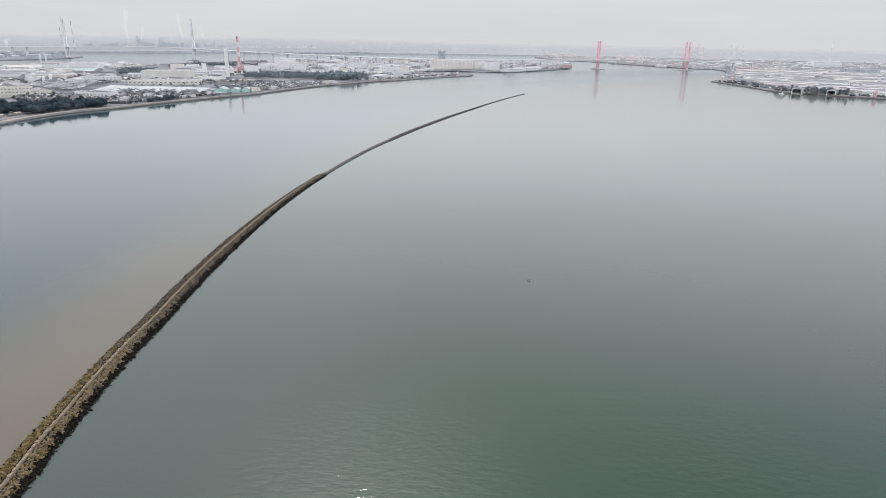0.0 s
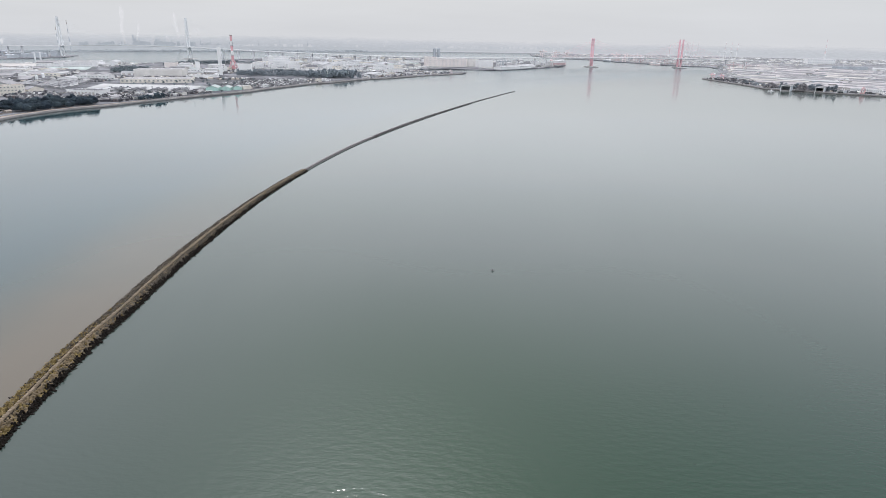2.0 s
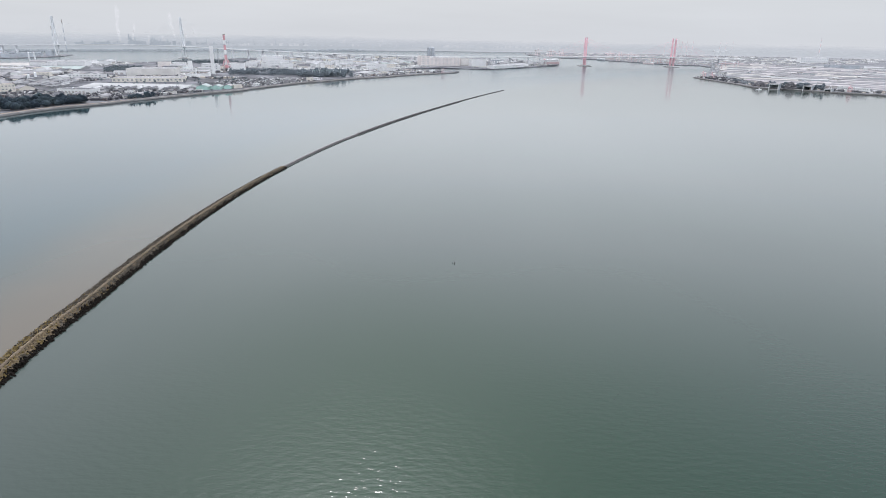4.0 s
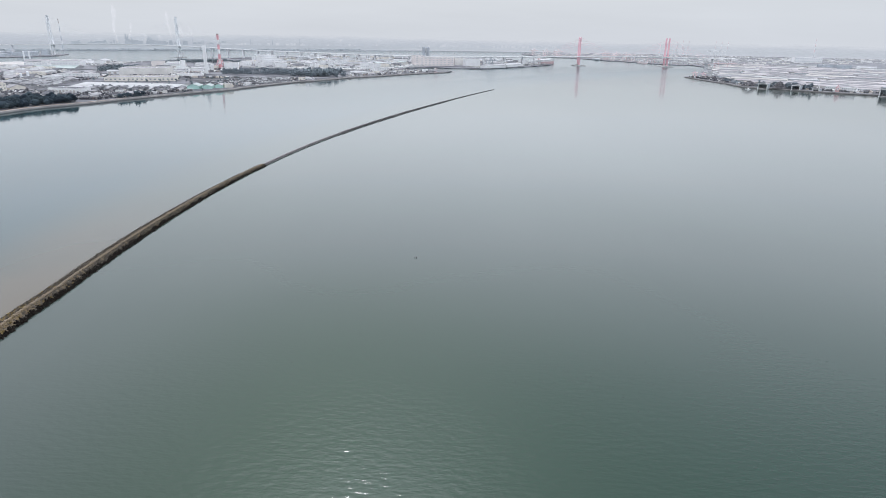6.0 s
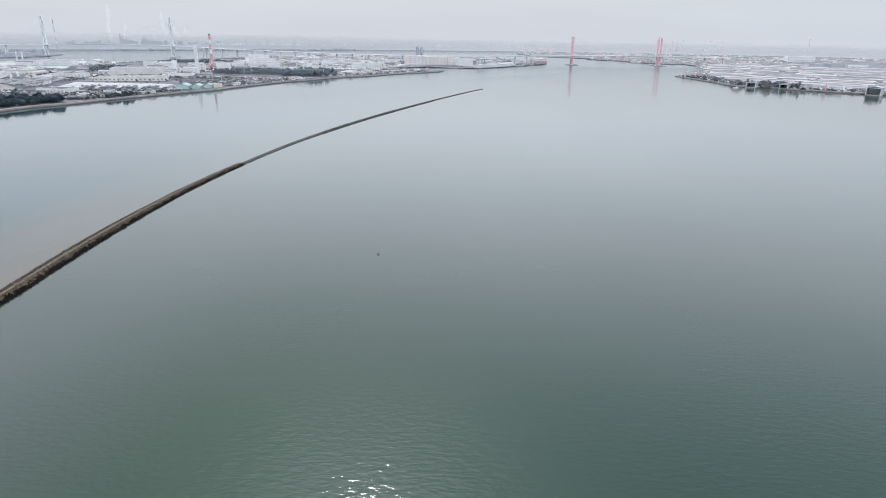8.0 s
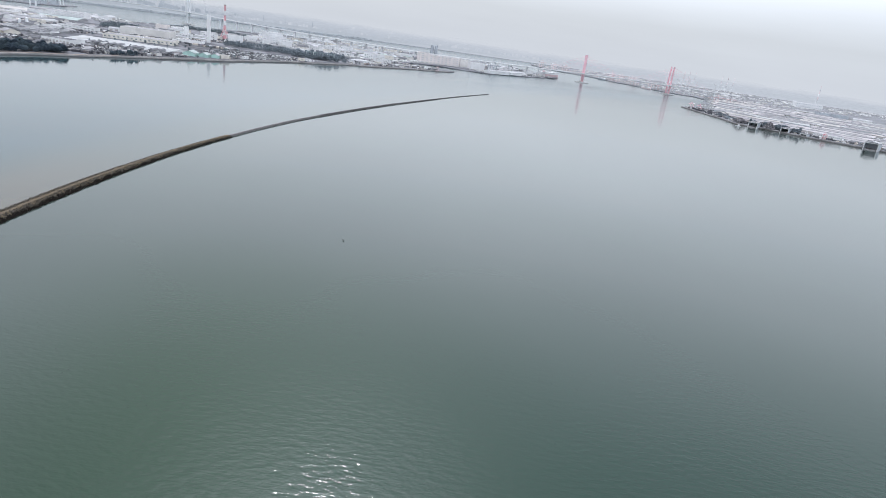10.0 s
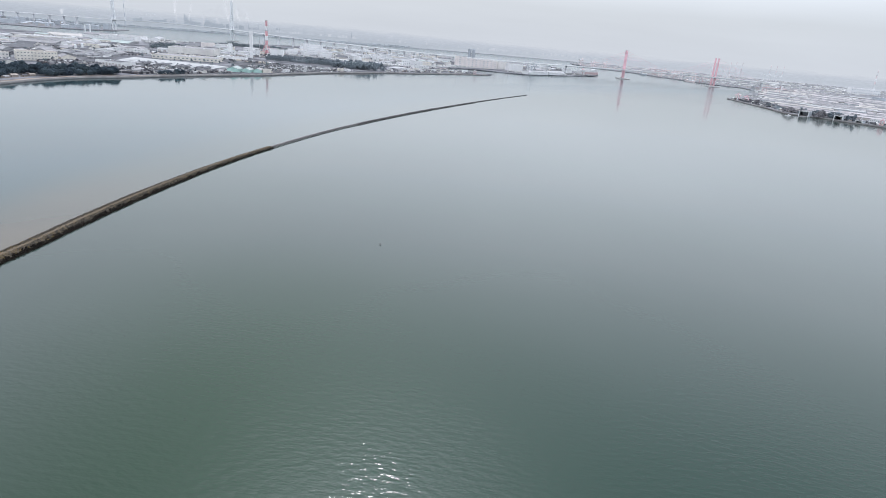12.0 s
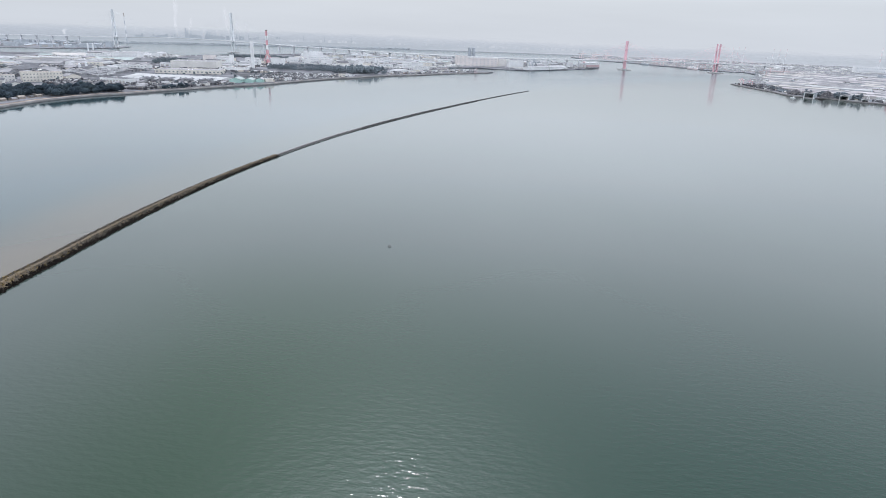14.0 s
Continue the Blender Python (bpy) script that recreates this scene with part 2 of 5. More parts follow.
CREAM = surface("cream_stucco", (0.76, 0.72, 0.66), 0.75, 0.14, 0.06, 0.4, bump=0)
BEIGE = surface("beige_cladding", (0.70, 0.68, 0.66), 0.7, 0.12, 0.05, 0.4, bump=0)
PINKISH = surface("pinkish_cladding", (0.78, 0.72, 0.70), 0.7, 0.12, 0.05, 0.4, bump=0)
GREY = surface("grey_cladding", (0.36, 0.365, 0.38), 0.7, 0.2, 0.05, 0.4, bump=0)
DARK_ROOF = surface("dark_sheet_roof", (0.140, 0.142, 0.157), 0.7, 0.3, 0.05, 0.3, bump=0)
GREY_ROOF = surface("grey_sheet_roof", (0.33, 0.322, 0.335), 0.7, 0.3, 0.04, 0.3, bump=0)
BROWN_ROOF = surface("brownish_roof", (0.34, 0.30, 0.27), 0.8, 0.25, 0.05, 0.3, bump=0)
MINT = surface("mint_green_cladding", (0.46, 0.66, 0.61), 0.6, 0.12, 0.05, 0.4, bump=0)
# both reds are lightened to pink, so distance haze sits in the paint
RED = surface("haze_paled_red_paint", (0.70, 0.39, 0.42), 0.6, 0.15, 0.05, 0.4, bump=0)
BRIDGE_RED = surface("haze_paled_bridge_red", (0.79, 0.50, 0.55), 0.55, 0.12, 0.03, 0.3, bump=0)
BRIDGE_WHITE = surface("white_bridge_paint", (0.76, 0.775, 0.79), 0.5, 0.08, 0.03, 0.3, bump=0)
STEEL = surface("grey_steel", (0.42, 0.44, 0.46), 0.5, 0.2, 0.05, 0.5, metal=0.3, bump=0)
GLASS = surface("dull_window_glass", (0.24, 0.26, 0.28), 0.2, 0.2, 0.2, 2.0, bump=0)
LEAF = surface("dark_evergreen_leaves", (0.050, 0.070, 0.096), 0.95, 0.45, 0.06, 0.7, bump=0, second=(0.064, 0.084, 0.096), mixes=0.15, randomly=0.3)
# paler leaves for far trees, the haze mixed into their green
LEAF_PALE = surface("haze_dulled_leaves", (0.140, 0.168, 0.182), 0.8, 0.35, 0.05, 0.5, bump=0, randomly=0.2)
PALE_GLASS = surface("haze_pale_window_glass", (0.50, 0.52, 0.55), 0.3, 0.2, 0.2, 2.0, bump=0)
ROOF_GREEN = surface("pale_sage_sheet_roof", (0.40, 0.45, 0.44), 0.7, 0.2, 0.04, 0.3, bump=0)
SEA_CONCRETE = surface("bleached_seawall_concrete", (0.34, 0.32, 0.315), 0.9, 0.3, 0.06, 0.8, bump=0)
# cladding and roof with distance haze painted into the blue-grey
MISTY = surface("haze_blue_grey_cladding", (0.50, 0.53, 0.57), 0.8, 0.2, 0.03, 0.2, bump=0)
MISTY_ROOF = surface("haze_blue_grey_roof", (0.44, 0.47, 0.51), 0.8, 0.25, 0.03, 0.2, bump=0)
# two stronger steps of painted haze for farther trees
LEAF_MID = surface("haze_greyed_leaves", (0.185, 0.215, 0.240), 0.9, 0.35, 0.05, 0.5, bump=0, randomly=0.2)
LEAF_HAZY = surface("haze_blue_grey_leaves", (0.51, 0.54, 0.565), 0.95, 0.3, 0.03, 0.3, bump=0)
SCRAP = surface("rusty_scrap", (0.25, 0.24, 0.255), 0.9, 0.5, 0.1, 0.8, bump=0)
BARK = surface("bark", (0.12, 0.09, 0.07), 0.9, 0.3, 0.5, 3.0)


def clutter_surface(name="yard_clutter_paint", pale=0.0, bright=()):
    """Small sheds, stacks and vehicles too small to tell apart: each piece takes one of a few plain colours."""
    m = surface(name, (0.4, 0.4, 0.4), 0.8, 0.2, 0.1, 0.8, bump=0)
    nt = m.node_tree
    geo = nt.nodes.new("ShaderNodeNewGeometry")
    r = nt.nodes.new("ShaderNodeValToRGB")
    r.color_ramp.interpolation = "CONSTANT"
    e = r.color_ramp.elements
    e[0].position, e[0].color = 0.0, (0.13, 0.13, 0.14, 1)
    e[1].position, e[1].color = 0.4, (0.29, 0.285, 0.30, 1)
    for p, c in ((0.62, (0.62, 0.62, 0.63)), (0.67, (0.30, 0.26, 0.24)), (0.74, (0.55, 0.50, 0.45)), (0.86, (0.10, 0.10, 0.11)), (0.95, (0.72, 0.72, 0.71))):
        e.new(p).color = (*c, 1)
    for (p, c), q in zip(bright, e):
        q.color = (*c, 1)
    # pale draws each colour towards light grey, painting haze on far pieces
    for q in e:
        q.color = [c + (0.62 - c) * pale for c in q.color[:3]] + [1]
    nt.links.new(geo.outputs["Random Per Island"], r.inputs[0])
    nt.links.new(r.outputs[0], nt.nodes["Principled BSDF"].inputs["Base Color"])
    return m


CLUTTER = clutter_surface()
CLUTTER_DARK = clutter_surface("dark_yard_clutter_paint", 0.0, [(0, (0.07, 0.07, 0.08)), (0, (0.17, 0.17, 0.18)), (0, (0.55, 0.55, 0.56)), (0, (0.14, 0.12, 0.12)), (0, (0.30, 0.29, 0.29)), (0, (0.06, 0.06, 0.07)), (0, (0.50, 0.50, 0.49))])
CONTAINERS = clutter_surface("haze_pale_container_paint", 0.72, [(0, (0.42, 0.20, 0.20)), (0, (0.55, 0.55, 0.56)), (0, (0.34, 0.42, 0.42)), (0, (0.46, 0.28, 0.24)), (0, (0.25, 0.34, 0.42)), (0, (0.20, 0.21, 0.23)), (0, (0.66, 0.64, 0.62))])
CLUTTER_PALE = clutter_surface("haze_pale_clutter_paint", 0.6)


# ---- building helpers ----
class Geo:
    """Collects vertices and faces for one mesh."""

    def __init__(self):
        self.v, self.f = [], []

    def add(self, verts, faces, m=None):
        n = len(self.v)
        self.v += [tuple(m @ Vector(p)) for p in verts] if m else [tuple(p) for p in verts]
        self.f += [tuple(n + i for i in f) for f in faces]
        return self

    def box(self, x0, y0, z0, x1, y1, z1, m=None):
        return self.prism([(x0, y0), (x1, y0), (x1, y1), (x0, y1)], z0, z1, m)

    def prism(self, poly, z0, z1, m=None, top=1.0, bottom=True):
        n = len(poly)
        cx, cy = sum(p[0] for p in poly) / n, sum(p[1] for p in poly) / n
        verts = [(x, y, z0) for x, y in poly] + [(cx + (x - cx) * top, cy + (y - cy) * top, z1) for x, y in poly]
        faces = [(i, (i + 1) % n, n + (i + 1) % n, n + i) for i in range(n)] + [tuple(range(n, 2 * n))]
        if bottom:
            faces.append(tuple(range(n - 1, -1, -1)))
        return self.add(verts, faces, m)

    def profile(self, pts, y0, y1, m=None):
        """A closed (x, z) outline drawn out along y."""
        n = len(pts)
        verts = [(x, y0, z) for x, z in pts] + [(x, y1, z) for x, z in pts]
        faces = [(i, (i + 1) % n, n + (i + 1) % n, n + i) for i in range(n)] + [tuple(range(n - 1, -1, -1)), tuple(range(n, 2 * n))]
        return self.add(verts, faces, m)

    def tube(self, a, b, r0, r1=None, sides=8, caps=True):
        a, b = Vector(a), Vector(b)
        r1 = r0 if r1 is None else r1
        q = (b - a).to_track_quat("Z", "Y").to_matrix()
        ring = [Vector((math.cos(i * math.tau / sides), math.sin(i * math.tau / sides), 0)) for i in range(sides)]
        verts = [a + q @ (p * r0) for p in ring] + [b + q @ (p * r1) for p in ring]
        faces = [(i, (i + 1) % sides, sides + (i + 1) % sides, sides + i) for i in range(sides)]
        if caps:
            faces += [tuple(range(sides - 1, -1, -1)), tuple(range(sides, 2 * sides))]
        return self.add(verts, faces)

    def bar(self, a, b, w, h):
        """A square bar from a to b."""
        a, b = Vector(a), Vector(b)
        d = b - a
        q = d.to_track_quat("Y", "Z").to_matrix().to_4x4()
        return self.box(-w / 2, 0, -h / 2, w / 2, d.length, h / 2, Matrix.Translation(a) @ q)

    def ribbon(self, line, profile, closed_ends=True):
        """A cross-section of (sideways to the right, height) carried along a line of (x, y) or (x, y, z)."""
        k, rows = 0, []
        for i, p in enumerate(line):
            a, b = Vector(line[max(i - 1, 0)][:2]), Vector(line[min(i + 1, len(line) - 1)][:2])
            d = (b - a).normalized()
            r = Vector((d.y, -d.x))
            z = p[2] if len(p) > 2 else 0.0
            prof = profile(i / (len(line) - 1)) if callable(profile) else profile
            rows.append([(p[0] + r.x * s, p[1] + r.y * s, z + h) for s, h in prof])
            k = len(prof)
        faces = []
        for i in range(len(rows) - 1):
            for j in range(k):
                a, b = i * k + j, i * k + (j + 1) % k
                faces.append((a, a + k, b + k, b))
        if closed_ends:
            faces += [tuple(range(k)), tuple(range(len(rows) * k - 1, len(rows) * k - k - 1, -1))]
        return self.add([p for row in rows for p in row], faces)

    def mesh(self, name, *materials):
        me = bpy.data.meshes.new(name)
        me.from_pydata(self.v, [], self.f)
        for m in materials:
            me.materials.append(m)
        me.update()
        return me


def spline(points, step):
    """A smooth line through points, about step metres between samples."""
    pts = [Vector(p) for p in points]
    out = []
    for i in range(len(pts) - 1):
        p0, p1, p2, p3 = pts[max(i - 1, 0)], pts[i], pts[i + 1], pts[min(i + 2, len(pts) - 1)]
        n = max(1, round((p2 - p1).length / step))
        for j in range(n):
            t = j / n
            out.append(0.5 * ((2 * p1) + (p2 - p0) * t + (2 * p0 - 5 * p1 + 4 * p2 - p3) * t * t + (3 * p1 - p0 - 3 * p2 + p3) * t ** 3))
    return [tuple(p) for p in out + [pts[-1]]]


def thing(name, label, category, m=None, group="", kind=""):
    ob = new(name)
    ob.empty_display_size = 1.0
    if m:
        ob.matrix_world = m
    return tagged(ob, label, category, group, kind)


def part(name, geo, material, parent=None, label="", shared=None):
    ob = new(name, shared if shared else geo.mesh(name, material))
    if parent:
        ob.parent = parent
    if label:
        ob["label"] = label
    return ob


def solid(name, geo, material, label, category, kind=""):
    return tagged(new(name, geo.mesh(name, material)), label, category, "", kind)


GROUND_Z = 3.0

# ---- water, land, distance ----
g = Geo()
ring = [(5160 * math.cos(i * math.tau / 64), 5160 * math.sin(i * math.tau / 64), 0.0) for i in range(64)]
g.add(ring, [tuple(range(64))])
solid("water", g, WATER, "calm grey-green harbour water with fine ripples", "water", "structure")


def land(name, poly, label, z=GROUND_Z, mat=GROUND):
    return solid(name, Geo().prism(poly, -4, z), mat, label, "ground", "structure")


SHORE = [(-760, 330), (-730, 560), (-675, 724), (-678, 814), (-683, 876), (-672, 963), (-636, 1042), (-612, 1122), (-559, 1248), (-509, 1359),
         (-499, 1412), (-440, 1602), (-405, 1659), (-340, 1800), (-271, 1883), (-199, 2007), (-75, 2156)]
def rounded(line):
    return [p[:2] for p in spline([(*q, 0) for q in line], 12)]


land("ground_west", rounded(SHORE) + [(-65, 2214), (-211, 2270), (-254, 2346), (-219, 2430), (-111, 2435), (38, 2405), (225, 2641), (331, 2807), (354, 2932), (280, 3090),
     (-35, 3587), (-458, 3538), (-905, 3654), (-1131, 3241), (-1320, 2790), (-1395, 2523), (-1540, 2489), (-1755, 2487), (-1840, 2270), (-3112, 1822), (-4600, 330)],
     "grey industrial waterfront ground with lots and roads")
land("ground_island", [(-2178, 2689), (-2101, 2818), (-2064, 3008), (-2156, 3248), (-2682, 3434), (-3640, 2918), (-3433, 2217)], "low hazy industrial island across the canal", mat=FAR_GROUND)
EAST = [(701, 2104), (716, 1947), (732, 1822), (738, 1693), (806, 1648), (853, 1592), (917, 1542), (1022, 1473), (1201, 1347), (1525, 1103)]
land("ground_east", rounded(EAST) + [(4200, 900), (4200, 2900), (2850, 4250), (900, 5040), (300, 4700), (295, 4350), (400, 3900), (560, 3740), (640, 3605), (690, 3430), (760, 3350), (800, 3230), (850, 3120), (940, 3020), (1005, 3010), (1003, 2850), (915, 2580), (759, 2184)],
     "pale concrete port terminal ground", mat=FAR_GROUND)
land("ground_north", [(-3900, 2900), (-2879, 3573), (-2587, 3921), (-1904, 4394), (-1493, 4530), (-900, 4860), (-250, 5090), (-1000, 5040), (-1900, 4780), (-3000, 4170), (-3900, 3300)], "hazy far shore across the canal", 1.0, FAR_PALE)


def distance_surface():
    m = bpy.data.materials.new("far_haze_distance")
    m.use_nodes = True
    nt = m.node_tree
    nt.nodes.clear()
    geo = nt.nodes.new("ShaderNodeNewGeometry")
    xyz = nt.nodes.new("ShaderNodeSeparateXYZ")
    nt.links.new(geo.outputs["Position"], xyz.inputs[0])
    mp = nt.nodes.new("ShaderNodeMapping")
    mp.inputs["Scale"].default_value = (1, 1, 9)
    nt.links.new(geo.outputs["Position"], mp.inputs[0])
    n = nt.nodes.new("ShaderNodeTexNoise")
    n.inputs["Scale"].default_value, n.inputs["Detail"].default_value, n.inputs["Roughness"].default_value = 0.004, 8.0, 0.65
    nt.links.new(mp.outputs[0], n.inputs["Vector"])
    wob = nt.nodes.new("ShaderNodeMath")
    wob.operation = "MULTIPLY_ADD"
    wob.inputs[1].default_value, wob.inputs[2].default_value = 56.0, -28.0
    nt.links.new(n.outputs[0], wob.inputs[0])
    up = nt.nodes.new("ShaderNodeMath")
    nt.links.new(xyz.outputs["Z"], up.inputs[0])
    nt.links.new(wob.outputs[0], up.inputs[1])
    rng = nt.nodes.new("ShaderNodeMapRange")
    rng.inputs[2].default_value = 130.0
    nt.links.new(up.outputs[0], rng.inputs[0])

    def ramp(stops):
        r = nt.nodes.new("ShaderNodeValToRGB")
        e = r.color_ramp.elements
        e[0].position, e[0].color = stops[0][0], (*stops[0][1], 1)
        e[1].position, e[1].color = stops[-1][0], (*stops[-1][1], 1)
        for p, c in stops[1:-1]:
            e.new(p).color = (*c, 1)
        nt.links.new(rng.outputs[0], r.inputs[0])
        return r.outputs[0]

    # haze painted as emission: tones change with height, paler towards the east
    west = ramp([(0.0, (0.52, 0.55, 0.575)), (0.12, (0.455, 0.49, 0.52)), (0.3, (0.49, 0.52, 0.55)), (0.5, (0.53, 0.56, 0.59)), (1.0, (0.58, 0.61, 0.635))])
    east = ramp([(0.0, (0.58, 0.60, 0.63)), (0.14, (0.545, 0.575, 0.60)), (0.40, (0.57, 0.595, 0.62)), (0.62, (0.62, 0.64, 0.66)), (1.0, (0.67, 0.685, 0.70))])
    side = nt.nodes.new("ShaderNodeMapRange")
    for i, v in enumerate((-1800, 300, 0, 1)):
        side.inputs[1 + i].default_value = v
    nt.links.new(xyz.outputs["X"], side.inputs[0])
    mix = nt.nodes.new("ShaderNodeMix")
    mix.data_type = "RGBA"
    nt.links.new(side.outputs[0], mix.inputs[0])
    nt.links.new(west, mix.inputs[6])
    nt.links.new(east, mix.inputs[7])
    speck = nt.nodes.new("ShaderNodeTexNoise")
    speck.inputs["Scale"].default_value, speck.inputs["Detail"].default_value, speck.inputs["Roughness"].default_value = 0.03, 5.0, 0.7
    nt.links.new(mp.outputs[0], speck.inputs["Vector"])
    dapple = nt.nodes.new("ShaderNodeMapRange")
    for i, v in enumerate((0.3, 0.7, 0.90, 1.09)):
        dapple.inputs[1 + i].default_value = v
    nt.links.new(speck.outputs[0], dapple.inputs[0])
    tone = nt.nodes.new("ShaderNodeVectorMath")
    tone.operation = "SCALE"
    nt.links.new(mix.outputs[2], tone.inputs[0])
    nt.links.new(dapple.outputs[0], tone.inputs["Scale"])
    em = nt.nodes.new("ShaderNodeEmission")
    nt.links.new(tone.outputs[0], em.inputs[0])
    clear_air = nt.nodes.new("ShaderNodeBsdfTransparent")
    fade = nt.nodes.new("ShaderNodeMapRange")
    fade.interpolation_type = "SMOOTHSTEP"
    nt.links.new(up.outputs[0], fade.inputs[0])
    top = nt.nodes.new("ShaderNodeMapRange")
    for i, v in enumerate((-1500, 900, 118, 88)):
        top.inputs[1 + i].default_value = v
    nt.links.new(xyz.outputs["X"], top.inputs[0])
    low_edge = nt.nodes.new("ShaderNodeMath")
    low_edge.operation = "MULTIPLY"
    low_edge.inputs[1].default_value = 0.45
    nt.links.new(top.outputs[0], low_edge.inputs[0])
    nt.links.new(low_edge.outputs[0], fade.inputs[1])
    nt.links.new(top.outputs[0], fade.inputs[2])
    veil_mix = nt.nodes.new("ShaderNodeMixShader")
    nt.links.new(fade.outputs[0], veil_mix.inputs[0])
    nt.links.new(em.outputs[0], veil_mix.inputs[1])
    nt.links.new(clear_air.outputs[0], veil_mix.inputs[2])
    out = nt.nodes.new("ShaderNodeOutputMaterial")
    nt.links.new(veil_mix.outputs[0], out.inputs[0])
    return m


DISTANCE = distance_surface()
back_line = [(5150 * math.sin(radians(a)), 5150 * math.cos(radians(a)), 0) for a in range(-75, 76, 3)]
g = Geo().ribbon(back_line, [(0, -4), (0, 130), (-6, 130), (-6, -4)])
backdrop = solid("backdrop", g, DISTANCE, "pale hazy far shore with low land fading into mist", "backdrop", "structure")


# far works emit flat hazy tones that stand in for daylight through mist
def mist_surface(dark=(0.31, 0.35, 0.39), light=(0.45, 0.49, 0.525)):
    m = bpy.data.materials.new("glowing_mist_works")
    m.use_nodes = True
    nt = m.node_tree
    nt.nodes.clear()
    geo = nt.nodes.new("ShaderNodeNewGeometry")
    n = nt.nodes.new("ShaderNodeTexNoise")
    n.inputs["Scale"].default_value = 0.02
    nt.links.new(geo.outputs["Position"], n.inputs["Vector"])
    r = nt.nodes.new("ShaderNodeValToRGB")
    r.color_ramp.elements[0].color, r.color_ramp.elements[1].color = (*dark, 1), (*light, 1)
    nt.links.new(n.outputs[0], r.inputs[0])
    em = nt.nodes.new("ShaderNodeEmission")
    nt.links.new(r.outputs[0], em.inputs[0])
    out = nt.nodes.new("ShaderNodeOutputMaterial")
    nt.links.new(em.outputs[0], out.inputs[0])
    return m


MIST = mist_surface()
rng = random.Random(9)
for i in range(80):
    deg, h = rng.uniform(-33, -22), rng.uniform(40, 60)
    w, m = rng.uniform(3, 18), pose(5120 * math.sin(radians(deg)), 5120 * math.cos(radians(deg)), 0, 0, 0, -deg)
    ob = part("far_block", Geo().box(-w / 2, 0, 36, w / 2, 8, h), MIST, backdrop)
    ob.matrix_world = m
for deg, h, w in ((-29.6, 104, 9), (-29.45, 92, 7), (-29.2, 86, 10), (-27.9, 88, 8), (-27.75, 80, 9), (-27.3, 82, 5), (-26.8, 76, 4), (-25.6, 84, 3), (-24.6, 82, 3), (-23.8, 84, 3), (-20.0, 78, 2.5), (-18.2, 80, 2.5), (-15.9, 82, 2.5)):
    ob = part("far_stack", Geo().prism([(-w, 0), (w, 0), (w, 6), (-w, 6)], 36, h, top=0.3), MIST, backdrop)
    ob.matrix_world = pose(5110 * math.sin(radians(deg)), 5110 * math.cos(radians(deg)), 0, 0, 0, -deg)


for deg, h, w, top in ((-29.55, 78, 17, 0.35), (-29.3, 66, 24, 0.7), (-29.0, 60, 30, 0.9), (-28.6, 56, 22, 0.8), (-27.95, 74, 22, 0.3), (-27.7, 64, 30, 0.6), (-27.4, 58, 34, 0.9), (-26.9, 56, 26, 0.8), (-26.3, 60, 12, 0.9), (-25.2, 58, 20, 0.8), (-31.5, 52, 30, 0.9), (-33.2, 50, 24, 0.9)):
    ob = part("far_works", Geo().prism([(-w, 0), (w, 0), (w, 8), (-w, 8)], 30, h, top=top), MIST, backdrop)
    ob.matrix_world = pose(5105 * math.sin(radians(deg)), 5105 * math.cos(radians(deg)), 0, 0, 0, -deg)


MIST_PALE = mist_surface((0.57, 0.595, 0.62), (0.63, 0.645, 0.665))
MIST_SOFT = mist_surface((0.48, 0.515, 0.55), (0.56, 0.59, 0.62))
for i in range(190):
    deg, h = rng.uniform(-22.5, 10), rng.uniform(38, 50)
    w, m = rng.uniform(4, 26), pose(5115 * math.sin(radians(deg)), 5115 * math.cos(radians(deg)), 0, 0, 0, -deg)
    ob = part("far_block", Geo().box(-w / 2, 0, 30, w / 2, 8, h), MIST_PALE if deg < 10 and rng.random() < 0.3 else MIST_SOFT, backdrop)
    ob.matrix_world = m


# ---- the mole ----
MOLE = spline([(-110, 0), (-119, 40), (-127, 80), (-133, 115), (-136, 139), (-138, 149), (-140, 160), (-141.5, 171), (-143.8, 184), (-146.4, 201), (-148.7, 222), (-150.5, 247), (-153, 268), (-156.5, 305),
               (-159.4, 348), (-161.2, 398), (-161.6, 457), (-159.0, 522), (-156.2, 559)], 2.0)
mole = thing("breakwater", "long curving breakwater with lichened concrete armour blocks and pale crest", "breakwater")


def core_section(u):
    k = 1.0 - 0.38 * min(1.0, max(0.0, (u - 0.55) / 0.4))      # the outer arm narrows towards its end
    return [(-7.5 * k, -1.5), (-5.6 * k, 0.0), (-1.6 * k, 1.5), (1.6 * k, 1.5), (4.6 * k, 0.0), (6.5 * k, -1.5)]


part("core", Geo().ribbon(MOLE, core_section), RUBBLE, mole)
rng = random.Random(14)
crest_rest, s = Geo(), 0.0
while s < 2.0 * (len(MOLE) - 2):
    length, half = rng.uniform(0.6, 2.4), rng.uniform(0.28, 0.62)
    f = s / 2.0
    p, q = Vector((*MOLE[int(f)][:2], 0)), Vector((*MOLE[int(f) + 1][:2], 0))
    d = (q - p).normalized()
    m = Matrix.LocRotScale(p.lerp(q, f % 1) + Vector((d.y, -d.x, 0)) * rng.uniform(-0.18, 0.18) + Vector((0, 0, 1.62)), Euler((rng.uniform(-0.05, 0.05), rng.uniform(-0.06, 0.06), math.atan2(d.y, d.x) + rng.uniform(-0.08, 0.08))), (1, 1, 1))
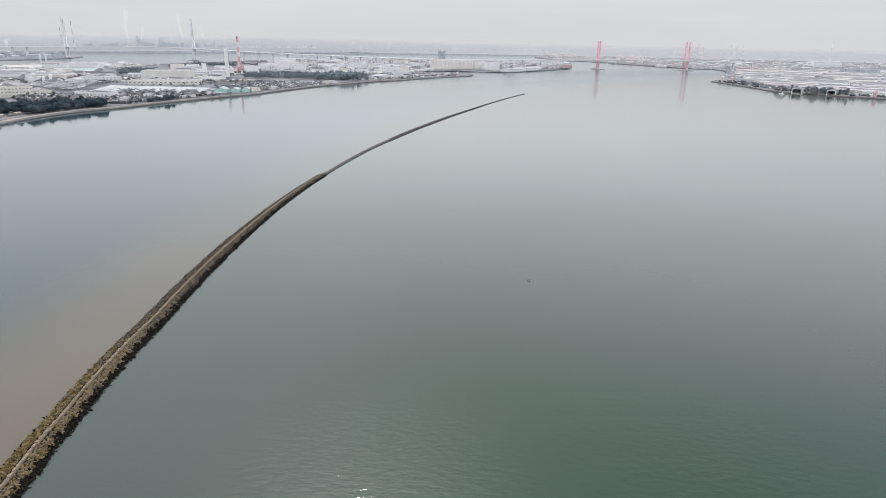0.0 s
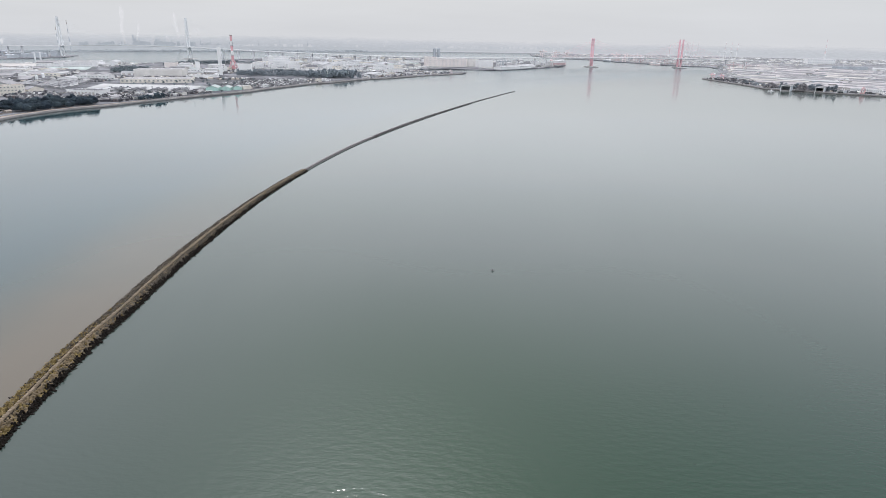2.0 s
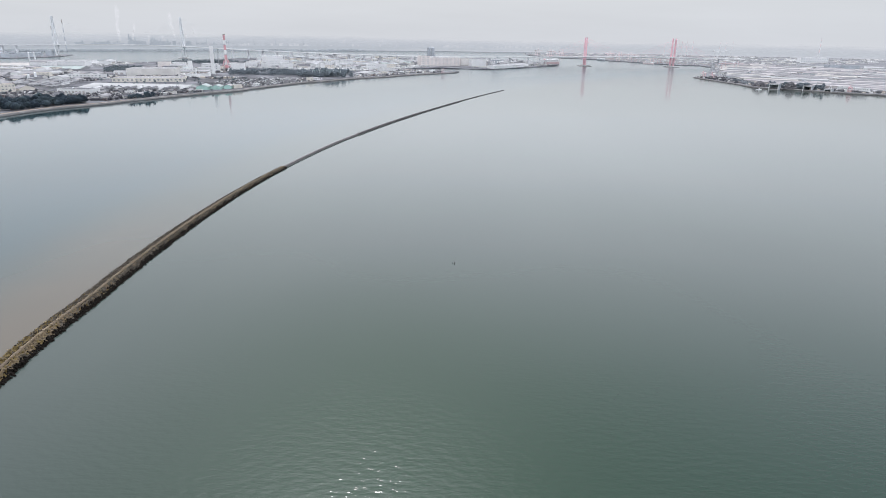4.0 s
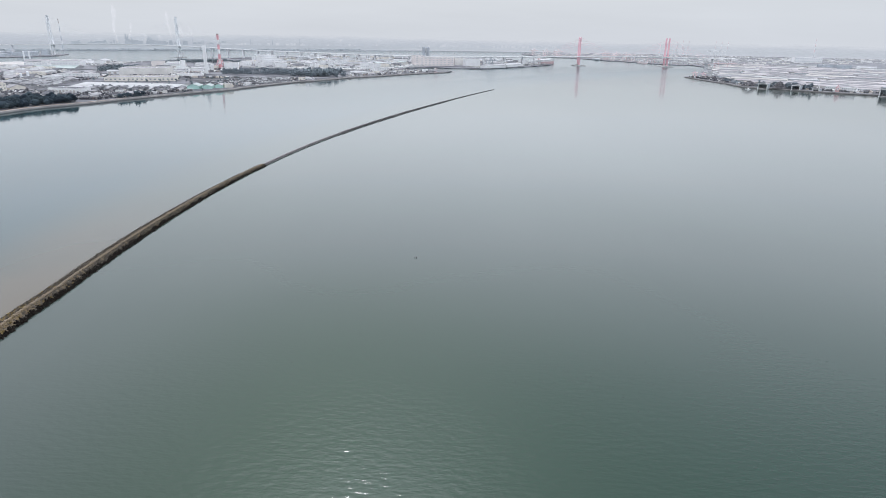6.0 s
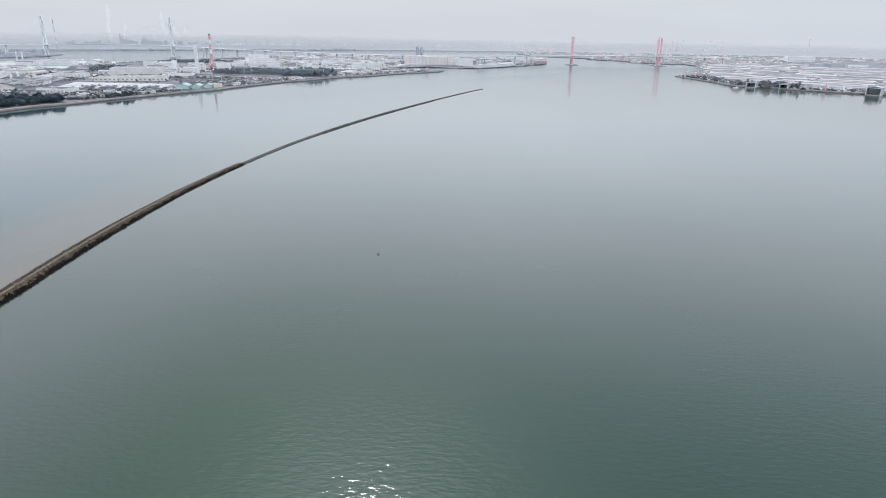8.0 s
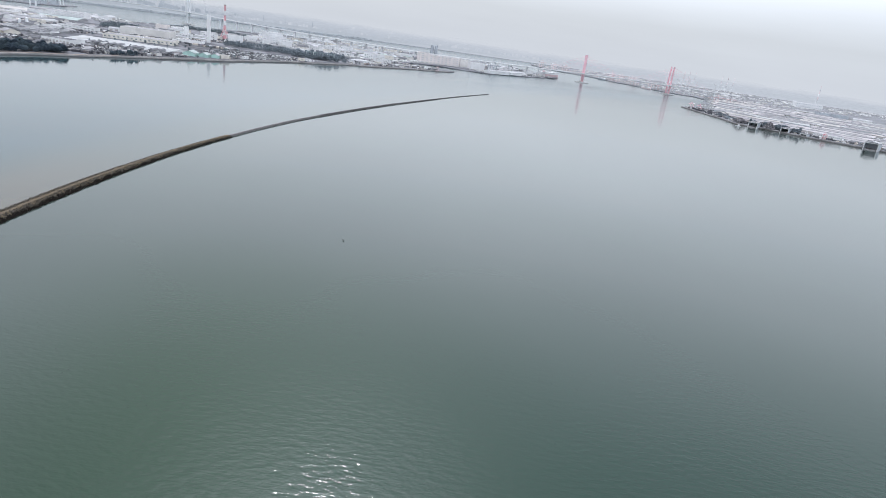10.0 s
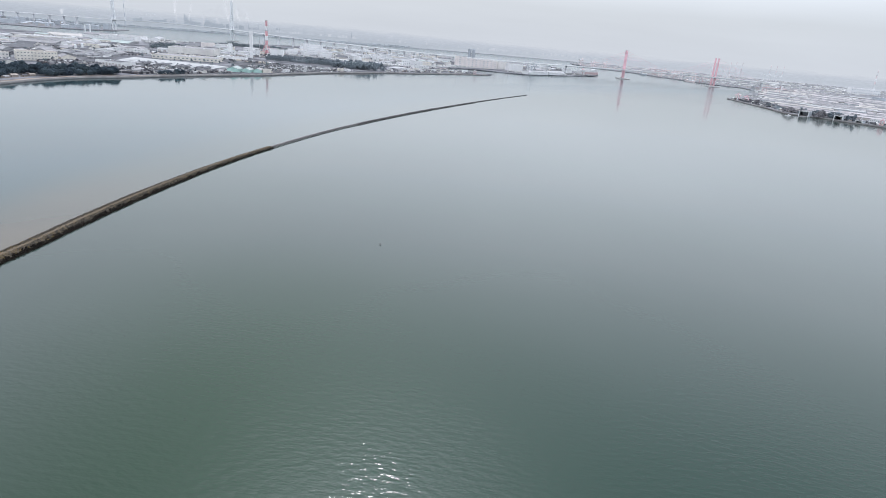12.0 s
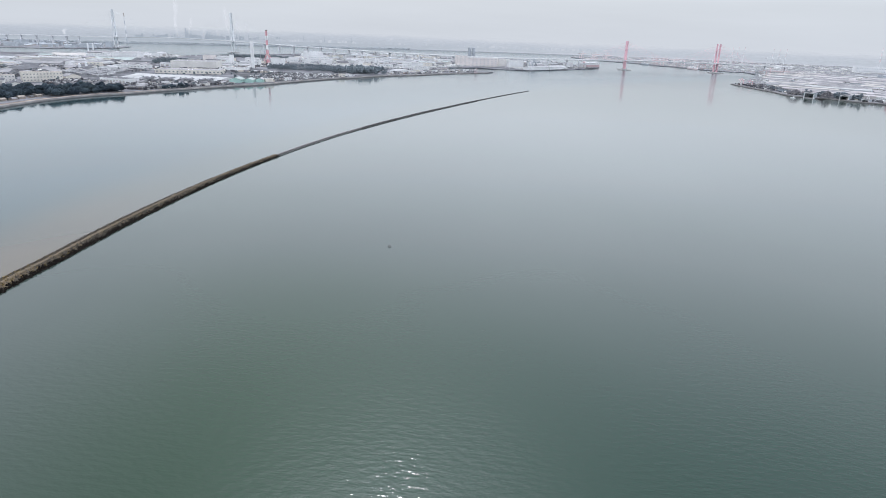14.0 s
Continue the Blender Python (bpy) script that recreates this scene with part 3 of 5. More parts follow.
    slab = Geo().prism([(rng.uniform(0, 0.3), -half * rng.uniform(0.6, 1)), (length * 0.5, -half * rng.uniform(0.8, 1.3)), (length - rng.uniform(0.05, 0.3), -half * rng.uniform(0.5, 1)), (length - rng.uniform(0, 0.3), half * rng.uniform(0.5, 1)), (length * 0.45, half * rng.uniform(0.8, 1.3)), (0, half * rng.uniform(0.5, 1))], 0, rng.uniform(0.45, 0.75), top=0.86)
    if rng.random() < 0.9:
        if 128 < p.y < 330:
            part("crest_slab", slab, CREST, mole).matrix_world = m
        else:
            crest_rest.add(slab.v, slab.f, m)
    s += length
part("crest_path", Geo().ribbon(MOLE, lambda u: [(-0.62, 1.4), (-0.5, 1.98), (0.5, 1.98), (0.62, 1.4)]), CREST, mole, "worn pale concrete path along the crest")
tagged(part("crest", crest_rest, CREST, mole, "worn pale concrete walkway on top"), kind="stuff")


def tetrapod():
    g = Geo()
    for d in ((0, 0, 1), (0.943, 0, -0.333), (-0.471, 0.816, -0.333), (-0.471, -0.816, -0.333)):
        d = Vector(d)
        g.tube(d * -0.05, d * 1.32, 0.46, 0.31, 6)
    return g


rng = random.Random(4)
TETRA = tetrapod()
block_mesh = TETRA.mesh("armour_block", BLOCK)
pale_mesh = TETRA.mesh("pale_armour_block", PALE_BLOCK)
wet_mesh = TETRA.mesh("wet_armour_block", WET_BLOCK)
dry, wet, bleached, greyed = Geo(), Geo(), Geo(), Geo()
singles = 0


def on_line(line, s):
    """Place and direction at s metres along a line of even steps."""
    f = max(0.0, min(s / 2.0, len(line) - 1.001))
    i = int(f)
    a, b = Vector((*line[i][:2], 0)), Vector((*line[i + 1][:2], 0))
    return a.lerp(b, f - i), (b - a).normalized()


mole_length = 2.0 * (len(MOLE) - 1)
for side in (-1, 1):
    if side < 0:
        rows = ((1.55, 1.2), (2.1, 1.25), (2.7, 1.15), (3.5, 1.1), (4.3, 0.75), (5.2, 0.35))
    else:
        rows = ((1.6, 1.2), (2.25, 1.3), (3.0, 1.15), (3.9, 0.85), (4.8, 0.35), (5.7, -0.1))
    for k, (off, z) in enumerate(rows):
        s = rng.uniform(0, 1.6)
        while s < mole_length:
            p, d = on_line(MOLE, s)
            right = Vector((d.y, -d.x, 0))
            far_arm = min(1.0, max(0.0, (p.y - 320) / 200))
            place = p + right * (side * (off + rng.uniform(-0.4, 0.4)) * (1 - 0.36 * far_arm if side > 0 else 1 - 0.3 * far_arm)) + Vector((0, 0, z - 0.25 * far_arm + rng.uniform(-0.3, 0.3) * (1 - 0.5 * far_arm)))
            size = rng.uniform(0.6, 0.82) if side < 0 else rng.uniform(0.95, 1.25)
            lean = 0.4 if rng.random() < (0.6 if side < 0 else 0.85) else math.pi
            m = Matrix.LocRotScale(place, Euler((rng.uniform(-lean, lean), rng.uniform(-lean, lean), rng.uniform(0, math.tau))), (size, size, size * (0.62 if lean < 1 else 0.9)))
            damp = (k >= 5 and rng.random() < 0.25) if side < 0 else (k >= 4 or (k == 3 and rng.random() < 0.55))
            light = not damp and rng.random() < (1.0 if p.y < 230 else 0.4) * ((0.3, 0.06, 0.03, 0.02, 0.0, 0.0) if side < 0 else (0.85, 0.75, 0.55, 0.25, 0.0, 0.0))[k]
            if 134 < p.y < 165 and singles < 300:
                ob = part("armour_block", None, None, mole, shared=wet_mesh if damp else pale_mesh if light else block_mesh)
                ob.matrix_world = m
                singles += 1
            else:
                (wet if damp else bleached if light else greyed if rng.uniform(150, 260) < p.y else dry).add(TETRA.v, TETRA.f, m)
            s += rng.uniform(0.95, 1.3) if side < 0 else rng.uniform(1.3, 1.7)
tagged(part("armour_blocks", dry, BLOCK, mole), kind="stuff")
tagged(part("greyed_armour_blocks", greyed, GREY_BLOCK, mole, "grey-brown blocks with less lichen along the outer half"), kind="stuff")
tagged(part("bleached_armour_blocks", bleached, PALE_BLOCK, mole, "paler bleached blocks beside the crest"), kind="stuff")
tagged(part("wet_armour_blocks", wet, WET_BLOCK, mole, "blackened wet blocks along the waterline"), kind="stuff")

LOW = spline([(-157.2, 548), (-154.9, 565), (-152.0, 600), (-147.8, 640), (-141.6, 690), (-134.4, 735), (-127.3, 772)], 2.0)
low = thing("training_wall", "low narrow concrete training wall joining two breakwater arms", "breakwater")
part("footing", Geo().ribbon(LOW, [(-1.7, -1.5), (-1.3, 0.25), (1.5, 0.25), (1.8, -1.5)]), QUAY, low, "wet dark footing at the waterline")
part("wall_cap", Geo().ribbon(LOW, [(-1.05, 0.2), (-0.95, 1.6), (0.95, 1.6), (1.05, 0.2)]), CAP, low)
FAR = spline([(-127.3, 772), (-113.8, 840), (-93.4, 930), (-68.5, 1030), (-41.3, 1130), (-12.3, 1230), (18.6, 1330), (51.8, 1430), (76.5, 1498)], 2.0)
far = thing("outer_breakwater", "outer concrete breakwater with block flanks tapering to a low tip", "breakwater")
part("footing", Geo().ribbon(FAR, lambda u: [(-2.4 + 1.8 * u, -1.5), (-1.9 + 1.5 * u, 0.25), (2.3 - 1.8 * u, 0.25), (2.7 - 2.0 * u, -1.5)]), QUAY, far, "wet dark footing at the waterline")
part("wall_cap", Geo().ribbon(FAR, lambda u: [(-1.2 + 0.85 * u, 0.2), (-1.1 + 0.85 * u, 1.7 - 0.7 * u), (1.1 - 0.85 * u, 1.7 - 0.7 * u), (1.2 - 0.85 * u, 0.2)]), CAP_DARK, far)
flank, damp_flank = Geo(), Geo()
far_length = 2.0 * (len(FAR) - 1)
for side, reach in ((-1, 0.35), (1, 0.6)):
    for off, z in ((1.5, 0.9), (2.2, 0.3)):
        s = rng.uniform(0, 1.5)
        while s < far_length * reach:
            p, d = on_line(FAR, s)
            place = p + Vector((d.y, -d.x, 0)) * side * (off + rng.uniform(-0.3, 0.3)) + Vector((0, 0, z + rng.uniform(-0.3, 0.3)))
            m = Matrix.LocRotScale(place, Euler([rng.uniform(0, math.tau) for _ in range(3)]), (rng.uniform(0.55, 0.75),) * 3)
            (damp_flank if side > 0 and z < 0.5 else flank).add(TETRA.v, TETRA.f, m)
            s += rng.uniform(1.3, 1.7)
tagged(part("flank_blocks", flank, CAP_DARK, far), kind="stuff")
tagged(part("wet_flank_blocks", damp_flank, QUAY, far), kind="stuff")


# ---- things on land ----
def building(name, label, x, y, w, d, h, ang, wall=WHITE, roof=GREY_ROOF, style="flat", windows=None, doors=0, category="building", z=GROUND_Z, glass=GLASS, bands=False):
    """One building: front left corner at x, y; w along the front, d away from it. Windows: (storeys, bays)."""
    ob = thing(name, label, category, pose(x, y, z, 0, 0, ang))
    g = Geo()
    if math.hypot(x, y) > 2200:
        glass = PALE_GLASS          # far panes take a paler colour with the haze painted in
        doors = min(doors, 1)
    if style == "gable_front":
        rise = min(0.28 * w / 2 + 1.0, 6.0)
        g.profile([(0, -0.5), (w, -0.5), (w, h - rise), (w / 2, h), (0, h - rise)], 0, d)
        part("wall", g, wall, ob)
        t = 0.35
        part("roof", Geo().profile([(-0.6, h - rise - 0.1), (w / 2, h + 0.08), (w + 0.6, h - rise - 0.1), (w + 0.6, h - rise + t), (w / 2, h + t + 0.15), (-0.6, h - rise + t)], -0.6, d + 0.6), roof, ob)
        eave = h - rise
    elif style == "gable":
        rise = min(0.22 * d / 2 + 0.8, 6.0)
        g.profile([(0, -0.5), (d, -0.5), (d, h - rise), (d / 2, h), (0, h - rise)], 0, w)
        g.v = [(b, a, c) for a, b, c in g.v]
        part("wall", g, wall, ob)
        r = Geo().profile([(-0.6, h - rise - 0.1), (d / 2, h + 0.08), (d + 0.6, h - rise - 0.1), (d + 0.6, h - rise + 0.35), (d / 2, h + 0.5), (-0.6, h - rise + 0.35)], -0.6, w + 0.6)
        r.v = [(b, a, c) for a, b, c in r.v]
        part("roof", r, roof, ob)
        if 34 < w < 200:
            ridge = Geo().profile([(d / 2 - 0.9, h + 0.1), (d / 2 + 0.9, h + 0.1), (d / 2 + 0.9, h + 1.0), (d / 2, h + 1.4), (d / 2 - 0.9, h + 1.0)], w * 0.08, w * 0.92)
            ridge.v = [(b, a, c) for a, b, c in ridge.v]
            part("ridge_vent", ridge, GREY, ob)
        eave = h - rise
    elif style == "arch":
        n = 10
        rise = min(w * 0.3, h * 0.55)
        arc = [(w / 2 - w / 2 * math.cos(math.pi * i / n), h - rise + rise * math.sin(math.pi * i / n)) for i in range(n + 1)]
        g.profile([(0, -0.5)] + arc + [(w, -0.5)], 0, d)
        part("wall", g, wall, ob)
        outer = [(w / 2 + (a - w / 2) * 1.03, b + 0.3) for a, b in arc]
        part("roof", Geo().profile(outer + [(a, b + 0.02) for a, b in reversed(arc)], -0.5, d + 0.5), roof, ob)
        eave = h - rise
    else:
        g.box(0, 0, -0.5, w, d, h)
        part("wall", g, wall, ob)
        r = Geo().box(0.5, 0.5, h + 0.004, w - 0.5, d - 0.5, h + 0.12)
        flat_roof = part("roof", r, roof, ob)
        dice = random.Random(int(abs(x * 7 + y * 3)))
        for k in range(min(4, int(w * d / 450))):
            u, v, a = dice.uniform(0.12, 0.8) * w, dice.uniform(0.15, 0.75) * d, dice.uniform(1.6, 4.0)
            part("roof_vent", Geo().prism([(u, v), (u + a, v), (u + a, v + a * 0.7), (u, v + a * 0.7)], h + 0.124, h + dice.uniform(1.2, 2.8), top=0.94), dice.choice((GREY, WHITE, ROOF_SAND)), flat_roof)
        p = Geo()
        for a in ((-0.15, -0.15, w + 0.15, 0.4), (-0.15, d - 0.4, w + 0.15, d + 0.15), (-0.15, 0.4, 0.4, d - 0.4), (w - 0.4, 0.4, w + 0.15, d - 0.4)):
            p.box(a[0], a[1], h - 0.05, a[2], a[3], h + 0.7)
        part("parapet", p, wall, ob)
        eave = h
    if windows:
        storeys, bays = windows
        ww, wh = (w / bays) * (0.96 if bands else 0.42), eave / storeys * 0.30
        pane = Geo().box(-ww / 2, -0.12, 0, ww / 2, 0.1, wh).mesh("window", glass)
        for s in range(storeys):
            for b in range(bays):
                part("window", None, None, ob, shared=pane).location = ((b + 0.5) * w / bays, 0, eave * (s + 0.38) / storeys)
    if doors:
        dw, dh = w / doors * 0.55, eave * 0.72
        leaf = Geo().box(-dw / 2, -0.15, 0, dw / 2, 0.1, dh).mesh("loading_door", ROOF_SAND)
        for b in range(doors):
            part("loading_door", None, None, ob, shared=leaf).location = ((b + 0.5) * w / doors, 0, 0)
    return ob


building("factory", "cream rendered factory with rows of windows", -945, 1126, 72, 36, 17.9, 48, CREAM, BROWN_ROOF, "flat", (3, 12))
building("workshop", "cream gabled workshop with grey roof", -904, 1197, 32, 25, 13.4, 66, CREAM, GREY_ROOF, "gable_front")
building("workshop", "brownish workshop with a flat roof", -986, 1097, 38, 26, 12.4, 53, BEIGE, BROWN_ROOF, "flat", (2, 6))
building("depot", "long low white depot with loading doors and dark roof", -816, 1186, 66, 40, 10.0, -9, WHITE, DARK_ROOF, "flat", None, 8)
building("warehouse", "very long low warehouse with a bright white roof", -877, 1332, 244, 138, 5.7, -3, WHITE, BRIGHT_ROOF, "gable", None, 20, "warehouse")
building("warehouse", "long cream warehouse with a row of windows", -893, 1502, 164, 69, 9.3, 16, CREAM, GREY_ROOF, "flat", (1, 16), 0, "warehouse")
building("warehouse", "big beige block with blank walls", -971, 1702, 128, 88, 20.6, 17, BEIGE, GREY_ROOF, "flat", None, 0, "warehouse")
building("warehouse", "blank pinkish beige block warehouse", -1071, 2066, 38, 48, 23.1, 20, PINKISH, GREY_ROOF, "flat")
building("warehouse", "plain white cubic warehouse with flat roof", -1027, 2081, 40, 48, 21.4, 20, WHITE, GREY_ROOF, "flat")
building("plant_building", "white stepped plant building", -894, 1862, 44, 29, 14.3, 18, WHITE, GREY_ROOF, "flat", (2, 5))
building("plant_tower", "tall slanting white plant tower", -873, 1871, 12, 16, 36.4, 18, WHITE, GREY_ROOF, "flat")
building("depot", "low white depot by the chimney", -793, 1682, 63, 40, 9.0, 16, WHITE, GREY_ROOF, "flat")
building("warehouse", "white box warehouse beside the chimney", -813, 2048, 45, 49, 22.7, 19, WHITE, GREY_ROOF, "flat")
building("shed", "mint green gabled shed", -597, 1327, 25, 41, 11.0, 13, MINT, ROOF_GREEN, "gable_front", category="shed")
building("shed", "mint green gabled shed", -572, 1346, 20, 37, 9.2, 13, MINT, ROOF_GREEN, "gable_front", category="shed")
building("shed", "mint green gabled shed", -551, 1365, 16, 31, 9.2, 13, MINT, ROOF_WHITE, "gable_front", category="shed")
building("shed", "small cream box shed", -534, 1380, 20, 19, 7.4, 51, CREAM, ROOF_WHITE, "flat", category="shed")
building("incineration_plant", "white stepped plant with many windows", -788, 2346, 84, 54, 21.8, 43, WHITE, ROOF_WHITE, "flat", (3, 14))
building("incineration_plant", "upper white block of the stepped plant", -802, 2370, 65, 45, 37.5, 43, WHITE, ROOF_WHITE, "flat", (5, 8))
building("net_hall", "low green netted hall", -472, 1854, 64, 47, 9.3, 41, MINT, LEAF_PALE, "flat")
building("hall", "low white barrel-roofed hall by the shore", -336, 1923, 62, 57, 8.5, 43, WHITE, ROOF_WHITE, "arch")
building("plant_building", "small white plant tower block", -376, 2162, 28, 31, 19.9, 19, WHITE, GREY_ROOF, "flat", (4, 4))
building("office", "white office with ribbon windows", -315, 2080, 60, 23, 12.3, 50, WHITE, GREY_ROOF, "flat", (3, 8))
building("warehouse", "white warehouse with flat roof", -339, 2703, 117, 58, 16.1, 34, WHITE, ROOF_WHITE, "flat")
building("cold_store", "tall pinkish cold store", -232, 2542, 38, 62, 38.5, 20, PINKISH, GREY_ROOF, "flat", (5, 2))
building("cold_store", "long pinkish cold store with window bands", -197, 2555, 127, 72, 31.8, 20, PINKISH, GREY_ROOF, "flat", (4, 8))
building("cold_store", "plain beige cold store on the quay", -77, 2649, 49, 52, 28.3, 21, BEIGE, GREY_ROOF, "flat")
building("cold_store", "plain white cold store on the quay", -26, 2576, 58, 52, 27.4, 20, WHITE, GREY_ROOF, "flat")
building("transit_shed", "white quay transit shed", 60, 2435, 113, 38, 13.8, 50, WHITE, ROOF_WHITE, "gable", category="shed")
building("transit_shed", "white quay transit shed", 136, 2533, 121, 38, 13.9, 58, WHITE, ROOF_WHITE, "gable", category="shed")


building("warehouse", "long low warehouse with a bleached white roof by the canal", -1578, 2262, 160, 140, 9.0, 21.6, BEIGE, ROOF_WHITE, "gable", None, 12, "warehouse")
building("warehouse", "wide low warehouse with a pale sage green roof", -1400, 1922, 130, 120, 9.0, 18.7, GREY, ROOF_GREEN, "gable", None, 10, "warehouse")
building("warehouse", "long low warehouse with a sandy grey roof", -1692, 2084, 156, 105, 9.0, 20, BEIGE, ROOF_SAND, "gable", None, 12, "warehouse")
building("warehouse", "long low beige warehouse with a white roof", -1536, 1779, 160, 62, 10.0, 18, BEIGE, ROOF_WHITE, "flat", None, 12, "warehouse")
building("warehouse", "long low warehouse with a grey roof in the inland yard", -1340, 1672, 150, 50, 9.0, 17, WHITE, GREY_ROOF, "gable", None, 12, "warehouse")
building("storehouse", "small white barrel-roofed storehouse in the inland yard", -1248, 1620, 20, 34, 13.0, 18, WHITE, ROOF_WHITE, "arch")
building("storehouse", "white barrel-roofed storehouse in the inland yard", -1262, 1735, 32, 44, 17.0, 18, WHITE, ROOF_WHITE, "arch")


for k in range(13):
    tagged(building("shed", "narrow sawtooth shed with a white gable beside dark yard", -795 + 14.5 * k, 1262 + 2.2 * k, 8, 46, 6.5 + (k % 3) * 0.5, 14, GREY, ROOF_WHITE if k % 3 == 0 else DARK_ROOF, "gable_front", category="shed"), group="sawtooth sheds")
    if k % 2 == 0:
        building("lean_to", "low dark-roofed lean-to between sawtooth sheds", -786 + 14.5 * k, 1262 + 2.2 * k, 5, 40, 3.5, 14, DARK_ROOF, DARK_ROOF, "flat", category="shed")


r = random.Random(63)
for k in range(19):
    x, y, run = -905 - 9.5 * k, 1305 + 4.5 * k, r.uniform(0, 12)
    while run < 175:
        length = r.uniform(28, 70)
        tone, m = r.choice((("white", ROOF_WHITE), ("grey", GREY_ROOF), ("dark", DARK_ROOF), ("mauve-grey", ROOF_MAUVE), ("dark", DARK_ROOF), ("dark", DARK_ROOF)))
        tagged(building("open_shed", f"long narrow {tone} roof in the storage yard", x - 0.31 * run, y + 0.95 * run, length, 5.5, r.uniform(3.2, 4.6), 108, GREY, m, "gable", category="shed"), group="storage yard roofs")
        run += length + r.uniform(4, 10)


def chimney(name, label, x, y, h, r, bands, taper=0.42):
    ob = thing(name, label, "chimney", pose(x, y, GROUND_Z))
    for i, m in enumerate(bands):
        z0, z1 = h * i / len(bands), h * (i + 1) / len(bands)
        part("stack_section", Geo().tube((0, 0, z0), (0, 0, z1), r * (1 - taper * z0 / h), r * (1 - taper * z1 / h), 16), m, ob, shared=None)
    return ob


# the banded chimney stands in a flared steel frame, with a dark rim and two ring platforms
stack = chimney("chimney", "red and white banded power station chimney in a flared frame", -857, 2123, 111, 5.0, [RED, WHITE] * 3 + [RED], 0.3)
for a in (-1, 1):
    for b in (-1, 1):
        part("frame_leg", Geo().bar((a * 12, b * 12, 0), (a * 5.2, b * 5.2, 30), 1.6, 1.6), RED, stack)
for z, q in ((10, 9.8), (20, 7.6), (30, 5.6)):
    for i in range(4):
        u, v = ((-1, -1), (1, -1), (1, 1), (-1, 1))[i], ((1, -1), (1, 1), (-1, 1), (-1, -1))[i]
        part("frame_brace", Geo().bar((u[0] * q, u[1] * q, z), (v[0] * q, v[1] * q, z), 1.0, 1.0).bar((u[0] * (q + 2.2), u[1] * (q + 2.2), z - 10), (v[0] * q, v[1] * q, z), 0.7, 0.7), RED if z != 20 else WHITE, stack)
part("rim", Geo().tube((0, 0, 111.01), (0, 0, 114), 3.8, 3.8, 16), BROWN_ROOF, stack)
for z, q in ((48, 5.6), (80, 5.0)):
    part("platform", Geo().tube((0, 0, z), (0, 0, z + 1.0), q, q, 16), GREY, stack)
mast = thing("mast", "thin grey steel mast beside the chimney", "mast", pose(-884, 2123, GROUND_Z))
part("pole", Geo().tube((0, 0, 0), (0, 0, 66), 1.0, 0.6, 8), GREY, mast)
part("crosstree", Geo().bar((-2.5, 0, 60), (2.5, 0, 60), 0.6, 0.6), GREY, mast)
building("chimney_slab", "broad plain white slab chimney", -793, 1855, 9.5, 10, 80.1, 18, WHITE, GREY_ROOF, "flat", category="chimney")

# ---- expressway and bridges ----
ROAD = spline([(-3642, 3105, 40), (-2676, 3092, 48), (-2128, 3066, 54), (-1811, 3066, 60), (-1474, 3066, 55), (-1151, 3054, 43), (-818, 2961, 37), (-462, 2821, 34), (-85, 2726, 34),
               (275, 2778, 37), (459, 2824, 39), (648, 2841, 41), (841, 2852, 40), (1072, 2877, 37), (1150, 2892, 35)], 20)
road = thing("expressway", "long elevated expressway deck on concrete piers", "viaduct")
part("deck", Geo().ribbon(ROAD, [(-10, -2.0), (-14, -0.4), (-14, 0), (14, 0), (14, -0.4), (10, -2.0)]), PALE_CONCRETE, road)
for s in (-1, 1):
    part("parapet", Geo().ribbon(ROAD, [(s * 14 - 0.2, -1.0), (s * 14 - 0.2, 2.0), (s * 14 + 0.2, 2.0), (s * 14 + 0.2, -1.0)]), WHITE, road)
acc = 0.0
for a, b in zip(ROAD, ROAD[1:]):
    acc += math.dist(a, b)
    x, y, z = b
    if acc > 75 and not (-2300 < x < -1300) and not (290 < x < 1030) and x > -3500 and z > 9:
        acc = 0.0
        ang = math.degrees(math.atan2(b[1] - a[1], b[0] - a[0]))
        g = Geo().box(-2.2, -6, -3, 2.2, 6, z - 4.2).prism([(-2.4, -7), (2.4, -7), (2.4, 7), (-2.4, 7)], z - 4.2, z - 2.55)
        part("pier", g, PALE_CONCRETE, road).matrix_world = pose(x, y, 0, 0, 0, ang)


def ramp_road(label, points):
    """A side ramp of the expressway: deck, parapets and slim piers."""
    line = spline(points, 20)
    ramp = thing("ramp", label, "viaduct", group="expressway ramps")
    part("deck", Geo().ribbon(line, [(-4, -1.4), (-5, -0.3), (-5, 0), (5, 0), (5, -0.3), (4, -1.4)]), PALE_CONCRETE, ramp)
    for s in (-1, 1):
        part("parapet", Geo().ribbon(line, [(s * 5 - 0.2, -0.8), (s * 5 - 0.2, 1.3), (s * 5 + 0.2, 1.3), (s * 5 + 0.2, -0.8)]), PALE_CONCRETE, ramp)
    for x, y, z in line[2::3]:
        part("pier", Geo().box(x - 1.2, y - 1.8, 2.5, x + 1.2, y + 1.8, z - 1.3), PALE_CONCRETE, ramp)


ramp_road("lower concrete ramp beside the elevated expressway", [(-1010, 2880, 27), (-820, 2790, 25), (-610, 2690, 21), (-430, 2600, 16), (-330, 2530, 11)])
ramp_road("curving concrete ramp behind the elevated expressway", [(-640, 3010, 31), (-420, 2920, 29), (-180, 2850, 27), (60, 2850, 28)])
ramp_road("low concrete approach road along the works", [(-960, 2700, 14), (-740, 2600, 13), (-540, 2500, 12), (-380, 2440, 9)])


def road_at(x):
    for a, b in zip(ROAD, ROAD[1:]):
        if a[0] <= x <= b[0]:
            t = (x - a[0]) / (b[0] - a[0])
            return Vector(a).lerp(Vector(b), t)


